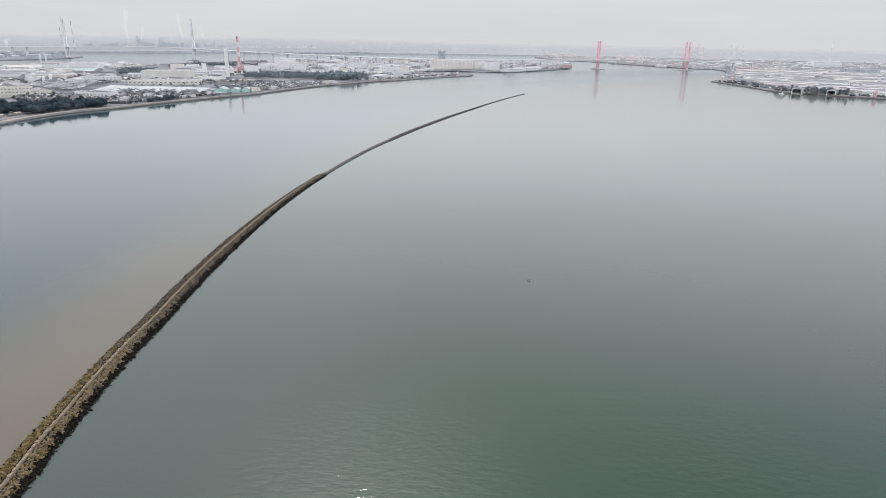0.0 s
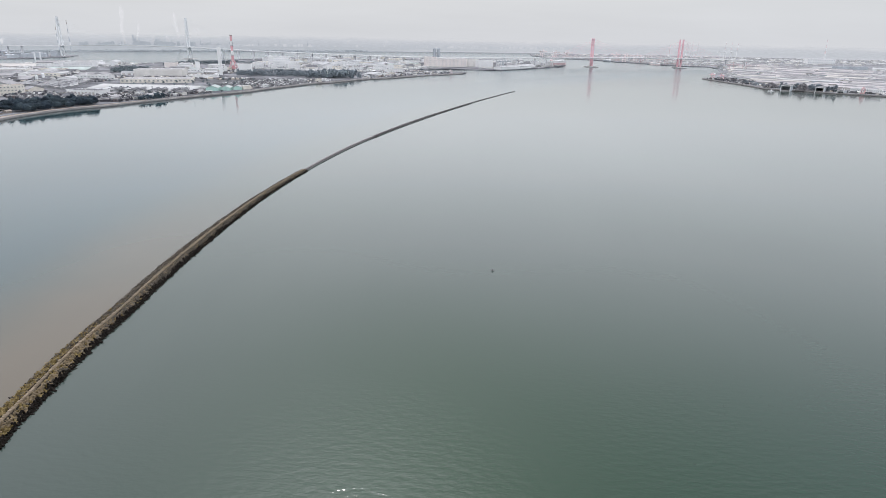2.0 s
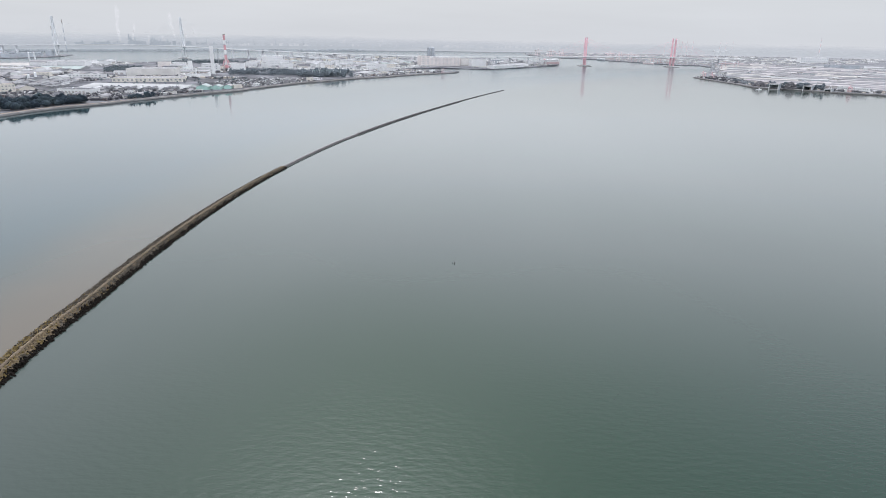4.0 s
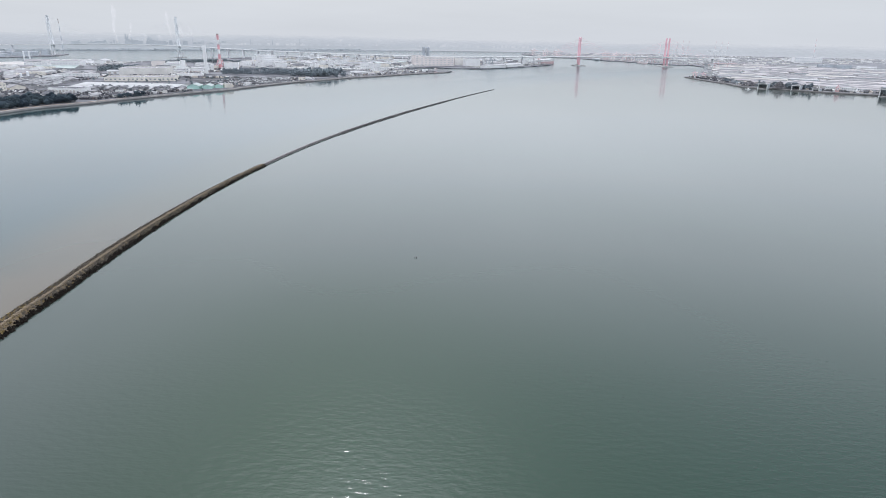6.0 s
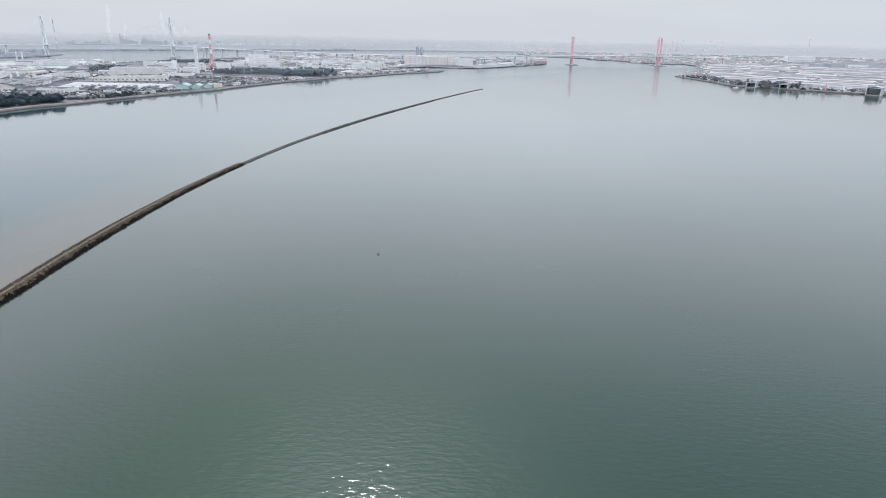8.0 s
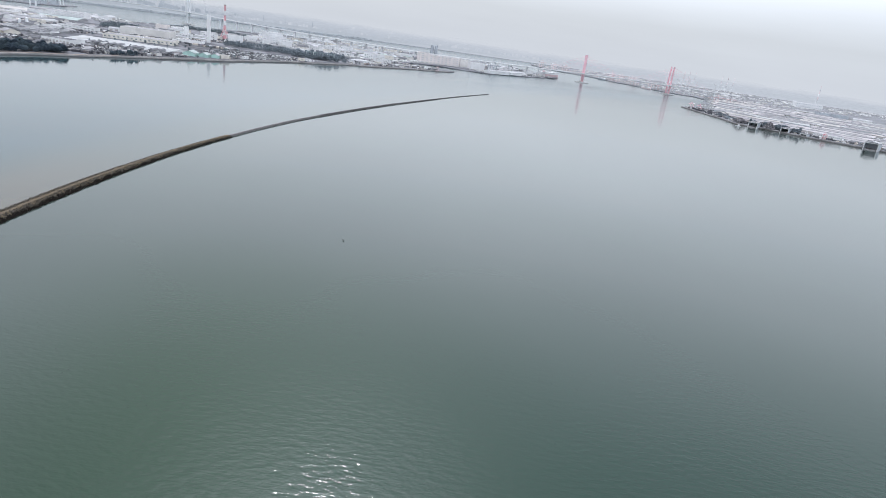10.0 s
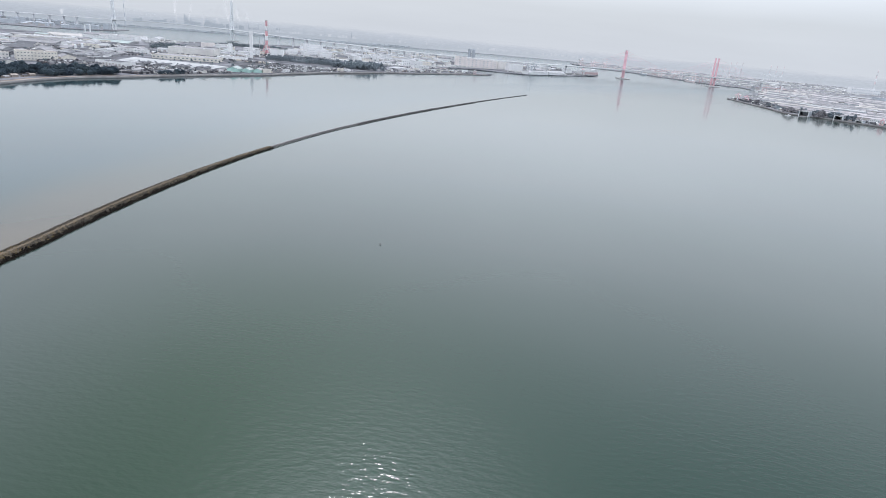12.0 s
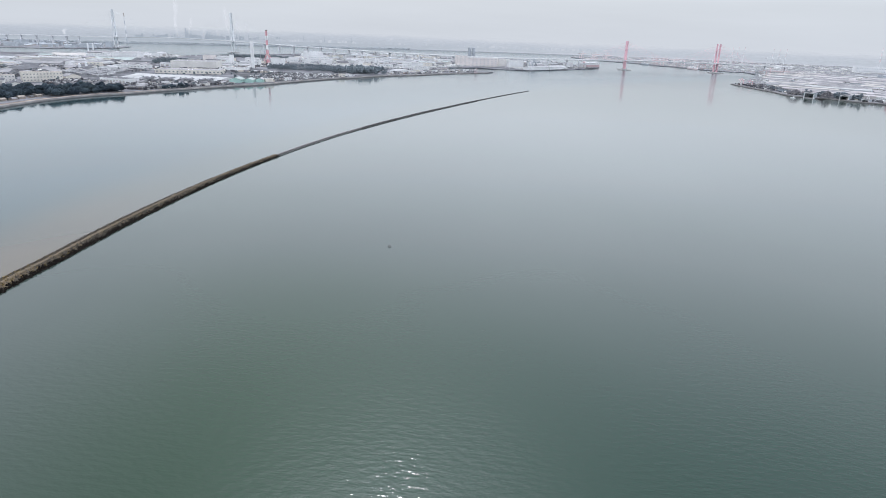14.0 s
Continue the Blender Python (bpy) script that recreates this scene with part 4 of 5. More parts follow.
def pylon(name, label, x, y, h, deck, ang, mat, spread, waist, group, thick=1.0):
    """A portal tower: two legs that lean together, cross-beams and a footing in the water."""
    ob = thing(name, label, "bridge tower", pose(x, y, 0, 0, 0, ang), group)
    for s in (-1, 1):
        g = Geo()
        g.bar((0, s * spread * 0.72, 3), (0, s * spread, deck), 5.0 * thick, 4.0 * thick)
        g.bar((0, s * spread, deck - 1), (0, s * waist, h), 4.5 * thick, 3.6 * thick)
        part("leg", g, mat, ob)
    part("cross_beam", Geo().bar((0, -spread, deck - 5), (0, spread, deck - 5), 4.5, 4.0), mat, ob)
    part("cross_beam", Geo().bar((0, -waist * 1.3, h * 0.80), (0, waist * 1.3, h * 0.80), 4.0, 3.5), mat, ob)
    part("footing", Geo().prism([(-27, -18), (27, -18), (27, 18), (-27, 18)], -4, 2.6, top=0.96).prism([(-9, -13), (9, -13), (9, 13), (-9, 13)], 2.6, 5.0, top=0.9), CONCRETE, ob)
    return ob


def stays(name, label, x, h, reach, count, mat, waist, r):
    ob = thing(name, label, "bridge cables")
    c = road_at(x)
    for s in (-1, 1):
        for d in (-1, 1):
            for i in range(count):
                f = (i + 1) / count
                e = road_at(x + d * reach * f)
                part("cable", Geo().tube((c.x, c.y + s * waist, h * (0.66 + 0.32 * f)), (e.x, e.y + s * 11, e.z + 0.5), r, sides=4, caps=False), mat, ob)
    return ob


TWIN = [(x, y + 48, z) for x, y, z in ROAD if 225 < x < 1140]
twin = thing("bridge_deck", "second carriageway of the red cable-stayed bridge", "bridge deck")
part("deck", Geo().ribbon(TWIN, [(-7, -1.8), (-9, -0.4), (-9, 0), (9, 0), (9, -0.4), (7, -1.8)]), PALE_CONCRETE, twin)
for x, y, z in TWIN[2::5]:
    if not 290 < x < 1030:
        part("pier", Geo().box(x - 2, y - 4, -3, x + 2, y + 4, z - 2.5), PALE_CONCRETE, twin)
for x in (458, 842):
    c = road_at(x)
    for side in (0, 48):
        pylon("bridge_tower", "haze-paled red steel tower of the cable-stayed bridge, standing in water", x, c.y + side, 119, c.z, 0, BRIDGE_RED, 6, 3, "red bridge towers")
    stays("stay_cables", "fan of thin pale red bridge stay cables", x, 119, 188, 8, BRIDGE_RED, 3, 0.12)
for x in (-2113, -1461):
    c = road_at(x)
    pylon("bridge_tower", "tall white tower of the far cable-stayed bridge", x, c.y, 190, c.z, -4, BRIDGE_WHITE, 12, 4, "white bridge towers", 1.15)
    stays("stay_cables", "fan of thin white bridge stay cables", x, 190, 320, 10, BRIDGE_WHITE, 5, 0.1)

# ---- shore edge ----
EDGE = spline([(*p, 0) for p in SHORE], 12)
wall = thing("seawall", "weathered concrete seawall with a paved promenade strip", "seawall", kind="structure")
part("wall_face", Geo().ribbon(EDGE, [(0.7, 1.1), (0.4, 3.4), (-0.5, 3.4), (-0.5, 1.1)]), SEA_CONCRETE, wall)
part("wall_foot", Geo().ribbon(EDGE, [(1.2, -3), (1.0, 1.1), (-0.5, 1.1), (-0.5, -3)]), QUAY, wall, "dark wet foot of the seawall")
part("promenade", Geo().ribbon(EDGE, [(-0.5, 2.9), (-0.5, 3.2), (-6, 3.2), (-6, 2.9)]), SEA_CONCRETE, wall)
part("shore_road", Geo().ribbon(EDGE, [(-8, 2.9), (-8, 3.1), (-16, 3.1), (-16, 2.9)]), ASPHALT, wall)
BEACH = spline([(*p, 0) for p in SHORE[2:8]], 12)
solid("sand_strip", Geo().ribbon(BEACH, lambda u: [(-5.2, 2.9), (-5.2, 3.3), (-7 - 6 * (1 - u), 3.4), (-7 - 6 * (1 - u), 2.9)]), SAND, "bare sandy strip behind the seawall", "ground", "structure")
for yard_poly, yard_label in (([(-655, 1085), (-590, 1200), (-560, 1290), (-640, 1335), (-800, 1330), (-1000, 1260), (-960, 1170), (-800, 1080)], "dark asphalt yard between the shoreside sheds"),
                              ([(-560, 1390), (-520, 1400), (-420, 1660), (-480, 1760), (-700, 1740), (-760, 1620), (-640, 1500)], "worn asphalt of the waterfront car park"),
                              ([(-900, 1300), (-960, 1460), (-1010, 1660), (-1150, 1640), (-1180, 1420), (-1050, 1300)], "dark asphalt storage yard")):
    solid("pavement", Geo().prism(yard_poly, 2.8, 3.03), YARD, yard_label, "pavement", "structure")
QUAYLINE = spline([(*p, 0) for p in EAST], 14)
quay = thing("quay_edge", "dark stained quay wall of the port terminal", "quay", kind="structure")
part("wall_face", Geo().ribbon(QUAYLINE, [(-0.7, 1.1), (-0.5, 3.3), (1.2, 3.3), (1.2, 1.1)]), SEA_CONCRETE, quay)
part("wall_foot", Geo().ribbon(QUAYLINE, [(-1.2, -3), (-1.0, 1.1), (1.2, 1.1), (1.2, -3)]), QUAY, quay, "dark wet foot of the quay")

# ---- trees ----
ICO = [(0, 0, 1)] + [(0.894 * math.cos(i * math.tau / 5), 0.894 * math.sin(i * math.tau / 5), 0.447) for i in range(5)] + \
      [(0.894 * math.cos((i + 0.5) * math.tau / 5), 0.894 * math.sin((i + 0.5) * math.tau / 5), -0.447) for i in range(5)] + [(0, 0, -1)]
ICO_F = [(0, 1 + i, 1 + (i + 1) % 5) for i in range(5)] + [(1 + i, 6 + i, 1 + (i + 1) % 5) for i in range(5)] + \
        [(1 + (i + 1) % 5, 6 + i, 6 + (i + 1) % 5) for i in range(5)] + [(11, 6 + (i + 1) % 5, 6 + i) for i in range(5)]


def clump(g, p, r, rng):
    """One uneven tuft of leaves."""
    rot = Euler([rng.uniform(0, math.tau) for _ in range(3)]).to_matrix()
    verts = [Vector(p) + rot @ (Vector(v) * r * rng.uniform(0.6, 1.25)) for v in ICO]
    g.add(verts, ICO_F)


def make_tree(height, width, leaves, rng, label):
    ob = thing("tree", label, "tree", group="waterfront trees")
    g = Geo().tube((0, 0, -0.3), (0.2, 0.1, height * 0.35), 0.32, 0.22, 7).tube((0.2, 0.1, height * 0.35), (0, 0.2, height * 0.8), 0.22, 0.07, 6)
    for i in range(6):
        a, z = i * 1.05 + rng.random(), height * rng.uniform(0.28, 0.6)
        g.tube((0.15, 0.1, z), (math.cos(a) * width * 0.35, math.sin(a) * width * 0.35, z + height * 0.15), 0.12, 0.04, 5)
    part("trunk", g, BARK, ob)
    c = Geo()
    for i in range(240):
        u = rng.random() ** 0.8
        z = height * (0.22 + 0.78 * u)
        reach = width / 2 * (math.sin(math.pi * (0.12 + 0.86 * u)) ** 0.7) * rng.uniform(0.35, 1.05)
        a = rng.uniform(0, math.tau)
        clump(c, (math.cos(a) * reach, math.sin(a) * reach, z), rng.uniform(0.5, 1.2) * width * 0.088, rng)
    part("crown", c, leaves, ob)
    return ob


def inside(x, y, poly):
    hit = False
    for (ax, ay), (bx, by) in zip(poly, poly[1:] + poly[:1]):
        if (ay > y) != (by > y) and x < (bx - ax) * (y - ay) / (by - ay) + ax:
            hit = not hit
    return hit


def scatter(poly, spacing, rng):
    xs, ys = [p[0] for p in poly], [p[1] for p in poly]
    y = min(ys)
    while y < max(ys):
        x = min(xs)
        while x < max(xs):
            px, py = x + rng.uniform(-0.45, 0.45) * spacing, y + rng.uniform(-0.45, 0.45) * spacing
            if inside(px, py, poly):
                yield px, py
            x += spacing
        y += spacing


rng = random.Random(11)
models = [make_tree(h, w, LEAF, rng, "dark evergreen tree with a dense rounded crown near the seawall") for h, w in ((11.5, 13), (10, 12), (12.5, 13), (9, 11))]
GROVE = [(-702, 824), (-696, 918), (-684, 975), (-662, 1032), (-668, 1056), (-700, 1072), (-745, 1066), (-790, 1031), (-839, 934), (-843, 771), (-739, 739)]
spots = sorted((p for p in scatter(GROVE, 9.5, rng) if not (p[0] > -722 and p[1] < 912) and math.sin(p[0] * 0.09 + 1) + math.sin(p[1] * 0.061) + rng.uniform(-0.7, 0.7) > -0.75), key=lambda p: -p[0])
for n, (x, y) in enumerate(spots[:270]):
    s = rng.uniform(0.6, 1.2)
    m = pose(x, y, GROUND_Z, 0, 0, rng.uniform(0, 360))
    if n < 4:
        models[n].matrix_world = m
    else:
        copy_thing(models[rng.randrange(4)], m).scale = (s, s, s * rng.uniform(0.9, 1.15))
inland = Geo()
for x, y in spots[270:]:
    h = rng.uniform(10, 16)
    for _ in range(16):
        clump(inland, (x + rng.uniform(-4.5, 4.5), y + rng.uniform(-4.5, 4.5), GROUND_Z + h * rng.uniform(0.25, 0.9)), h * rng.uniform(0.12, 0.2), rng)
    inland.tube((x, y, GROUND_Z - 0.4), (x, y, GROUND_Z + h * 0.6), 0.3, 0.12, 6, False)
solid("woodland", inland, LEAF, "dark evergreen trees at the back of the waterfront grove", "trees", "stuff")


def woods(name, poly, spacing, height, leaves, label, seed, z=GROUND_Z, gaps=True):
    g, r = Geo(), random.Random(seed)
    for x, y in scatter(poly, spacing, r):
        if gaps and math.sin(x * 0.043 + seed) + math.sin(y * 0.037 + 2 * seed) < -0.9:
            continue          # clearings
        h = height * r.uniform(0.35, 1.15)
        for _ in range(14):
            clump(g, (x + r.uniform(-0.42, 0.42) * spacing, y + r.uniform(-0.42, 0.42) * spacing, z + h * r.uniform(0.15, 0.9)), h * r.uniform(0.09, 0.22), r)
        g.tube((x, y, z - 0.5), (x, y, z + h * 0.5), 0.3, 0.15, 5, False)
    return solid(name, g, leaves, label, "trees", "stuff")


woods("woodland", [(-731, 1836), (-791, 1987), (-653, 2024), (-528, 1986), (-498, 1877), (-559, 1840)], 13, 12, LEAF_MID, "belt of dull green trees behind the car park", 1)
woods("woodland", [(-523, 1816), (-545, 1942), (-456, 2000), (-382, 1961), (-358, 1829), (-432, 1785)], 12, 17, LEAF_MID, "dense grove of dull green trees by the shore", 2)
woods("woodland", [(-1130, 1850), (-1215, 2000), (-1240, 2120), (-1111, 2123), (-1086, 2088), (-1080, 1960), (-1075, 1880)], 16, 12, LEAF_PALE, "far belt of hazy green trees among the sheds", 3)
woods("woodland", [(-1237, 2359), (-1243, 2571), (-979, 2698), (-959, 2564)], 18, 13, LEAF_PALE, "far belt of hazy green trees by the canal", 4)
woods("shrubs", [(-627, 1123), (-566, 1257), (-583, 1268), (-650, 1129)], 8, 9, LEAF, "low dark hedge along the shore road", 5)
woods("shrubs", [(765, 1714), (811, 1667), (863, 1612), (874, 1626), (822, 1685), (775, 1736)], 10, 14, LEAF_MID, "dark trees between the quayside sheds", 6)
woods("shrubs", [(741, 1766), (744, 1835), (761, 1838), (761, 1763)], 9, 8, LEAF_MID, "dark trees at the terminal edge", 7)
woods("shrubs", [(772, 1735), (800, 1712), (862, 1648), (856, 1632), (830, 1640), (776, 1690), (762, 1712)], 9, 14, LEAF_MID, "dark trees between the boat shelters", 9)
woods("shrubs", [(747, 1850), (742, 1930), (752, 1960), (770, 1900), (772, 1790), (756, 1770)], 12, 7, LEAF_MID, "dark scrub along the quay road", 10)
woods("shrubs", [(892, 1597), (963, 1521), (976, 1534), (905, 1610)], 11, 8, LEAF_MID, "dark shrubs behind the quay", 8)

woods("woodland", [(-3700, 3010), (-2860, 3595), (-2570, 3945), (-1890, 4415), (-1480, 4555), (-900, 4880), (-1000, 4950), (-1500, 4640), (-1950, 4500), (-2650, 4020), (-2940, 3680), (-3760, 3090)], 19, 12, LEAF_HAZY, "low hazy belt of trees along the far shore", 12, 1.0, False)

# ---- driving range nets ----
net = thing("net_fence", "tall pale net poles round a small driving range", "fence")
for k in range(9):
    x, y = -474 + 9.6 * k, 1818 + 3.2 * k
    part("pole", Geo().tube((x, y, GROUND_Z - 0.5), (x, y, GROUND_Z + 19), 0.45, 0.3, 7), WHITE, net)
for h in (6, 12, 18):
    part("wire", Geo().bar((-474, 1818, GROUND_Z + h), (-397.2, 1843.6, GROUND_Z + h), 0.25, 0.25), MINT, net)

# ---- parked cars ----
CAR = Geo().prism([(-0.85, -2.1), (0.85, -2.1), (0.85, 2.1), (-0.85, 2.1)], 0.3, 0.85, top=0.97).prism([(-0.8, -1.3), (0.8, -1.3), (0.8, 1.5), (-0.8, 1.5)], 0.85, 1.45, top=0.78)
CAR.tube((-0.85, -1.35, 0.32), (0.85, -1.35, 0.32), 0.32, sides=6).tube((-0.85, 1.35, 0.32), (0.85, 1.35, 0.32), 0.32, sides=6)
PAINTS = [surface("car_white", (0.75, 0.75, 0.75), 0.3, 0.05, bump=0), surface("car_silver", (0.45, 0.46, 0.48), 0.3, 0.05, bump=0, metal=0.5), surface("car_dark", (0.06, 0.06, 0.07), 0.3, 0.05, bump=0)]


def car_park(poly, ang, label, seed, lane=16.0, gap=2.7, fill=0.75):
    r = random.Random(seed)
    xs, ys = [p[0] for p in poly], [p[1] for p in poly]
    cx, cy, reach = sum(xs) / len(xs), sum(ys) / len(ys), max(max(xs) - min(xs), max(ys) - min(ys))
    sets = [Geo(), Geo(), Geo()]
    base = pose(cx, cy, GROUND_Z, 0, 0, ang)
    v = -reach
    while v < reach:
        for row in (0, 5.2):
            u = -reach
            while u < reach:
                p = base @ Vector((u, v + row, 0.02))
                if inside(p.x, p.y, poly) and r.random() < fill:
                    k = r.choices((0, 1, 2), (3, 4, 6))[0]
                    sets[k].add(CAR.v, CAR.f, base @ pose(u, v + row, 0.02, 0, 0, r.choice((0, 180))))
                u += gap
        v += lane
    for name, geo_set, mat in zip(("white", "silver", "dark"), sets, PAINTS):
        if geo_set.v:
            solid("parked_cars", geo_set, mat, f"rows of parked {name} cars on {label}", "cars", "stuff")


car_park([(-540, 1440), (-512, 1425), (-415, 1690), (-480, 1760), (-600, 1740), (-660, 1560), (-620, 1500)], 63, "the waterfront car park", 1, lane=17, fill=0.24)
car_park([(-749, 1087), (-679, 1095), (-637, 1151), (-648, 1222), (-733, 1150)], 60, "a lot behind the trees", 3)

for x, y, w, d, h, a, roof in ((-716, 822, 11, 8, 4.5, 80, BROWN_ROOF), (-712, 842, 9, 7, 4.0, 86, GREY_ROOF), (-716, 860, 12, 8, 5.0, 88, BROWN_ROOF), (-713, 880, 8, 6, 3.8, 95, DARK_ROOF), (-716, 897, 10, 7, 4.2, 84, BROWN_ROOF)):
    tagged(building("hut", "small brown boathouse hut with a low roof behind the seawall", x, y, w, d, h, a, BROWN_ROOF, roof, "gable", category="hut"), group="boathouse huts")

# ---- filling the industrial ground ----
TAKEN = []
for ob in list(scene.objects):
    if ob.parent is None and ob.type == "EMPTY" and ob.children and ob.children[0].name.split(".")[0] == "wall":
        box = [ob.matrix_world @ Vector(c) for c in ob.children[0].bound_box]
        TAKEN.append((min(c.x for c in box), min(c.y for c in box), max(c.x for c in box), max(c.y for c in box)))
TAKEN += [(-842, 730, -635, 1079), (-1062, 1230, -820, 1505), (-603, 1497, -466, 1726), (-792, 1723, -365, 2080), (-1240, 1850, -1075, 2125), (-1237, 2359, -962, 2702)]
KINDS = [("shed", "low shed with a white sheet roof", WHITE, ROOF_WHITE, "gable", 17), ("shed", "low grey sheet-roofed shed", GREY, GREY_ROOF, "gable", 34), ("workshop", "dark-roofed beige workshop", BEIGE, DARK_ROOF, "gable", 18),
         ("works_building", "flat-roofed white works building", WHITE, GREY_ROOF, "flat", 14), ("works_building", "cream flat-roofed works building", CREAM, BROWN_ROOF, "flat", 9), ("storehouse", "pale barrel-roofed storehouse", WHITE, ROOF_WHITE, "arch", 5), ("storehouse", "beige storehouse with a sage green roof", BEIGE, ROOF_GREEN, "gable", 3)]


def clear(x0, y0, x1, y1):
    return all(x1 < a or x0 > c or y1 < b or y0 > d for a, b, c, d in TAKEN)


def by_the_edge(x, y, gap=24):
    return any((x - p[0]) ** 2 + (y - p[1]) ** 2 < gap * gap for p in EDGE)


# building kinds in the haze-painted colours, for the far island
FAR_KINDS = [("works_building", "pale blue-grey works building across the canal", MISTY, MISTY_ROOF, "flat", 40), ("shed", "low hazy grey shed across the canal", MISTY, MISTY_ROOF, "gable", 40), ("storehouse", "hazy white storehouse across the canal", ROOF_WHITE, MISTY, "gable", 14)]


def fill_with_sheds(poly, count, ang, sizes, heights, seed, group, weights=None, narrow=0.5, kinds=KINDS):
    r = random.Random(seed)
    xs, ys = [p[0] for p in poly], [p[1] for p in poly]
    made = tries = 0
    while made < count and tries < count * 60:
        tries += 1
        w, d = r.uniform(*sizes), r.uniform(sizes[0] * 0.6, max(sizes[0] * 0.7, sizes[1] * narrow))
        x, y = r.uniform(min(xs), max(xs)), r.uniform(min(ys), max(ys))
        a = ang + r.choice((0, 0, 0, 90))
        m = pose(x, y, 0, 0, 0, a)
        corners = [m @ Vector(c) for c in ((0, 0, 0), (w, 0, 0), (w, d, 0), (0, d, 0))]
        if not all(inside(c.x, c.y, poly) and not by_the_edge(c.x, c.y) for c in corners):
            continue
        lim = (min(c.x for c in corners) - 5, min(c.y for c in corners) - 5, max(c.x for c in corners) + 5, max(c.y for c in corners) + 5)
        if not clear(*lim):
            continue
        TAKEN.append(lim)
        name, label, wall_mat, roof_mat, style, _ = r.choices(kinds, weights or [k[5] for k in kinds])[0]
        h = r.uniform(*heights)
        ob = building(name, label + ("" if kinds is FAR_KINDS else " on the waterfront"), x, y, w, d, h, a, wall_mat, roof_mat, style, (max(1, round(h / 5)), max(3, int(w / 9))) if style == "flat" else None, max(1, int(w / 14)) if style == "gable" else 0, name.replace("_", " "))
        tagged(ob, group=group)
        made += 1


fill_with_sheds([(-670, 1080), (-610, 1139), (-556, 1270), (-607, 1351), (-773, 1329), (-898, 1246), (-835, 1117), (-765, 1069)], 90, 63, (10, 24), (4, 7.5), 21, "small sheds by the shore", (5, 22, 70, 2, 1, 0, 0))
fill_with_sheds([(-931, 904), (-847, 913), (-851, 1065), (-977, 1090), (-1340, 1154), (-1328, 669), (-1008, 696)], 26, 40, (25, 70), (6, 12), 22, "inland sheds", (8, 36, 30, 6, 8, 4, 3))
fill_with_sheds([(-1062, 1190), (-988, 1500), (-993, 1679), (-1202, 1917), (-1663, 2053), (-1797, 1561), (-1342, 1203)], 110, 12, (30, 110), (5, 11), 23, "inland sheds", (8, 36, 30, 6, 8, 4, 3))
fill_with_sheds([(-1664, 2081), (-1377, 2018), (-1373, 2461), (-1716, 2432), (-1798, 2246)], 22, 20, (60, 180), (8, 16), 24, "canal sheds", (26, 20, 6, 20, 12, 6, 5))
fill_with_sheds([(-537, 1392), (-510, 1375), (-410, 1673), (-287, 1894), (-95, 2133), (-213, 2237), (-370, 2184), (-369, 1827), (-475, 1725)], 60, 62, (10, 26), (4, 8), 25, "small sheds by the shore", (10, 34, 30, 8, 8, 2, 3))
fill_with_sheds([(-1068, 1706), (-822, 1860), (-792, 2028), (-833, 2292), (-1064, 2182), (-1084, 2029)], 22, 7, (25, 60), (8, 18), 26, "chimney works")
fill_with_sheds([(-952, 2306), (-659, 2218), (-353, 2209), (-267, 2459), (-87, 2779), (-41, 3156), (-389, 3424), (-879, 3324), (-1033, 2881), (-943, 2607)], 130, 28, (25, 90), (6, 15), 27, "far works", (28, 14, 6, 22, 14, 8, 5))
fill_with_sheds([(-44, 2649), (213, 2677), (308, 2876), (231, 3055), (-6, 3273)], 16, 40, (30, 80), (8, 16), 28, "quay sheds")
fill_with_sheds([(-2193, 2755), (-2115, 2850), (-2091, 3000), (-2188, 3181), (-2619, 3289), (-3235, 2907), (-3228, 2393)], 70, 15, (25, 80), (7, 24), 29, "island works", kinds=FAR_KINDS)

fill_with_sheds([(-1048, 1440), (-962, 1300), (-880, 1240), (-805, 1250), (-870, 1330), (-985, 1465)], 26, 24, (34, 60), (3.5, 5), 30, "storage yard roofs", (50, 40, 10, 0, 0, 0, 0), 0.2)

# ---- port terminal ----
ROOFS = (PALE_PINK_ROOF, ROOF_MAUVE, ROOF_SAND, GREY_ROOF, BRIGHT_ROOF, ROOF_SAND, PALE_PINK_ROOF, ROOF_MAUVE, GREY_ROOF)
r = random.Random(31)
for k in range(-6, 29):
    x, y = 775 + 14 * k, 2085 + 41 * k
    s = r.uniform(0, 40) if k >= 0 else r.uniform(60, 120)
    while s < 760 + 14 * k:
        length, depth, h = r.uniform(70, 190), r.uniform(15, 23), r.uniform(6, 10)
        roof_mat = r.choice(ROOFS)
        px, py = x + s * 0.805, y - s * 0.593
        if py > 1560 + (px - 900) * -0.6 and math.hypot(px + 0.4 * length - 1575, py - 0.3 * length - 2815) > 150 and r.random() < (0.88 if k >= 0 else 0.75):
            tone = "white" if roof_mat is BRIGHT_ROOF else "pale pink" if roof_mat is PALE_PINK_ROOF else "grey" if roof_mat is GREY_ROOF else "mauve" if roof_mat is ROOF_MAUVE else "beige"
            tagged(building("transit_shed", tone + "-roofed long transit shed on the terminal", px, py, length, depth, h, -36.4, r.choice((BEIGE, ROOF_SAND, PALE_PINK_ROOF, MISTY)), roof_mat, "gable", None, int(length / 30) if k < 4 else 0, "warehouse"), group="terminal sheds")
        s += length + r.uniform(8, 24)
for k in (0, 2, 4, 6, 8):
    x, y = 775 + 21 * k + 14, 2085 + 61.5 * k + 27
    car_park([(x, y), (x + 560, y - 413), (x + 575, y - 393), (x + 15, y + 20)], -36.4, "the terminal between sheds", 40 + k, 9, 2.6, 0.8)


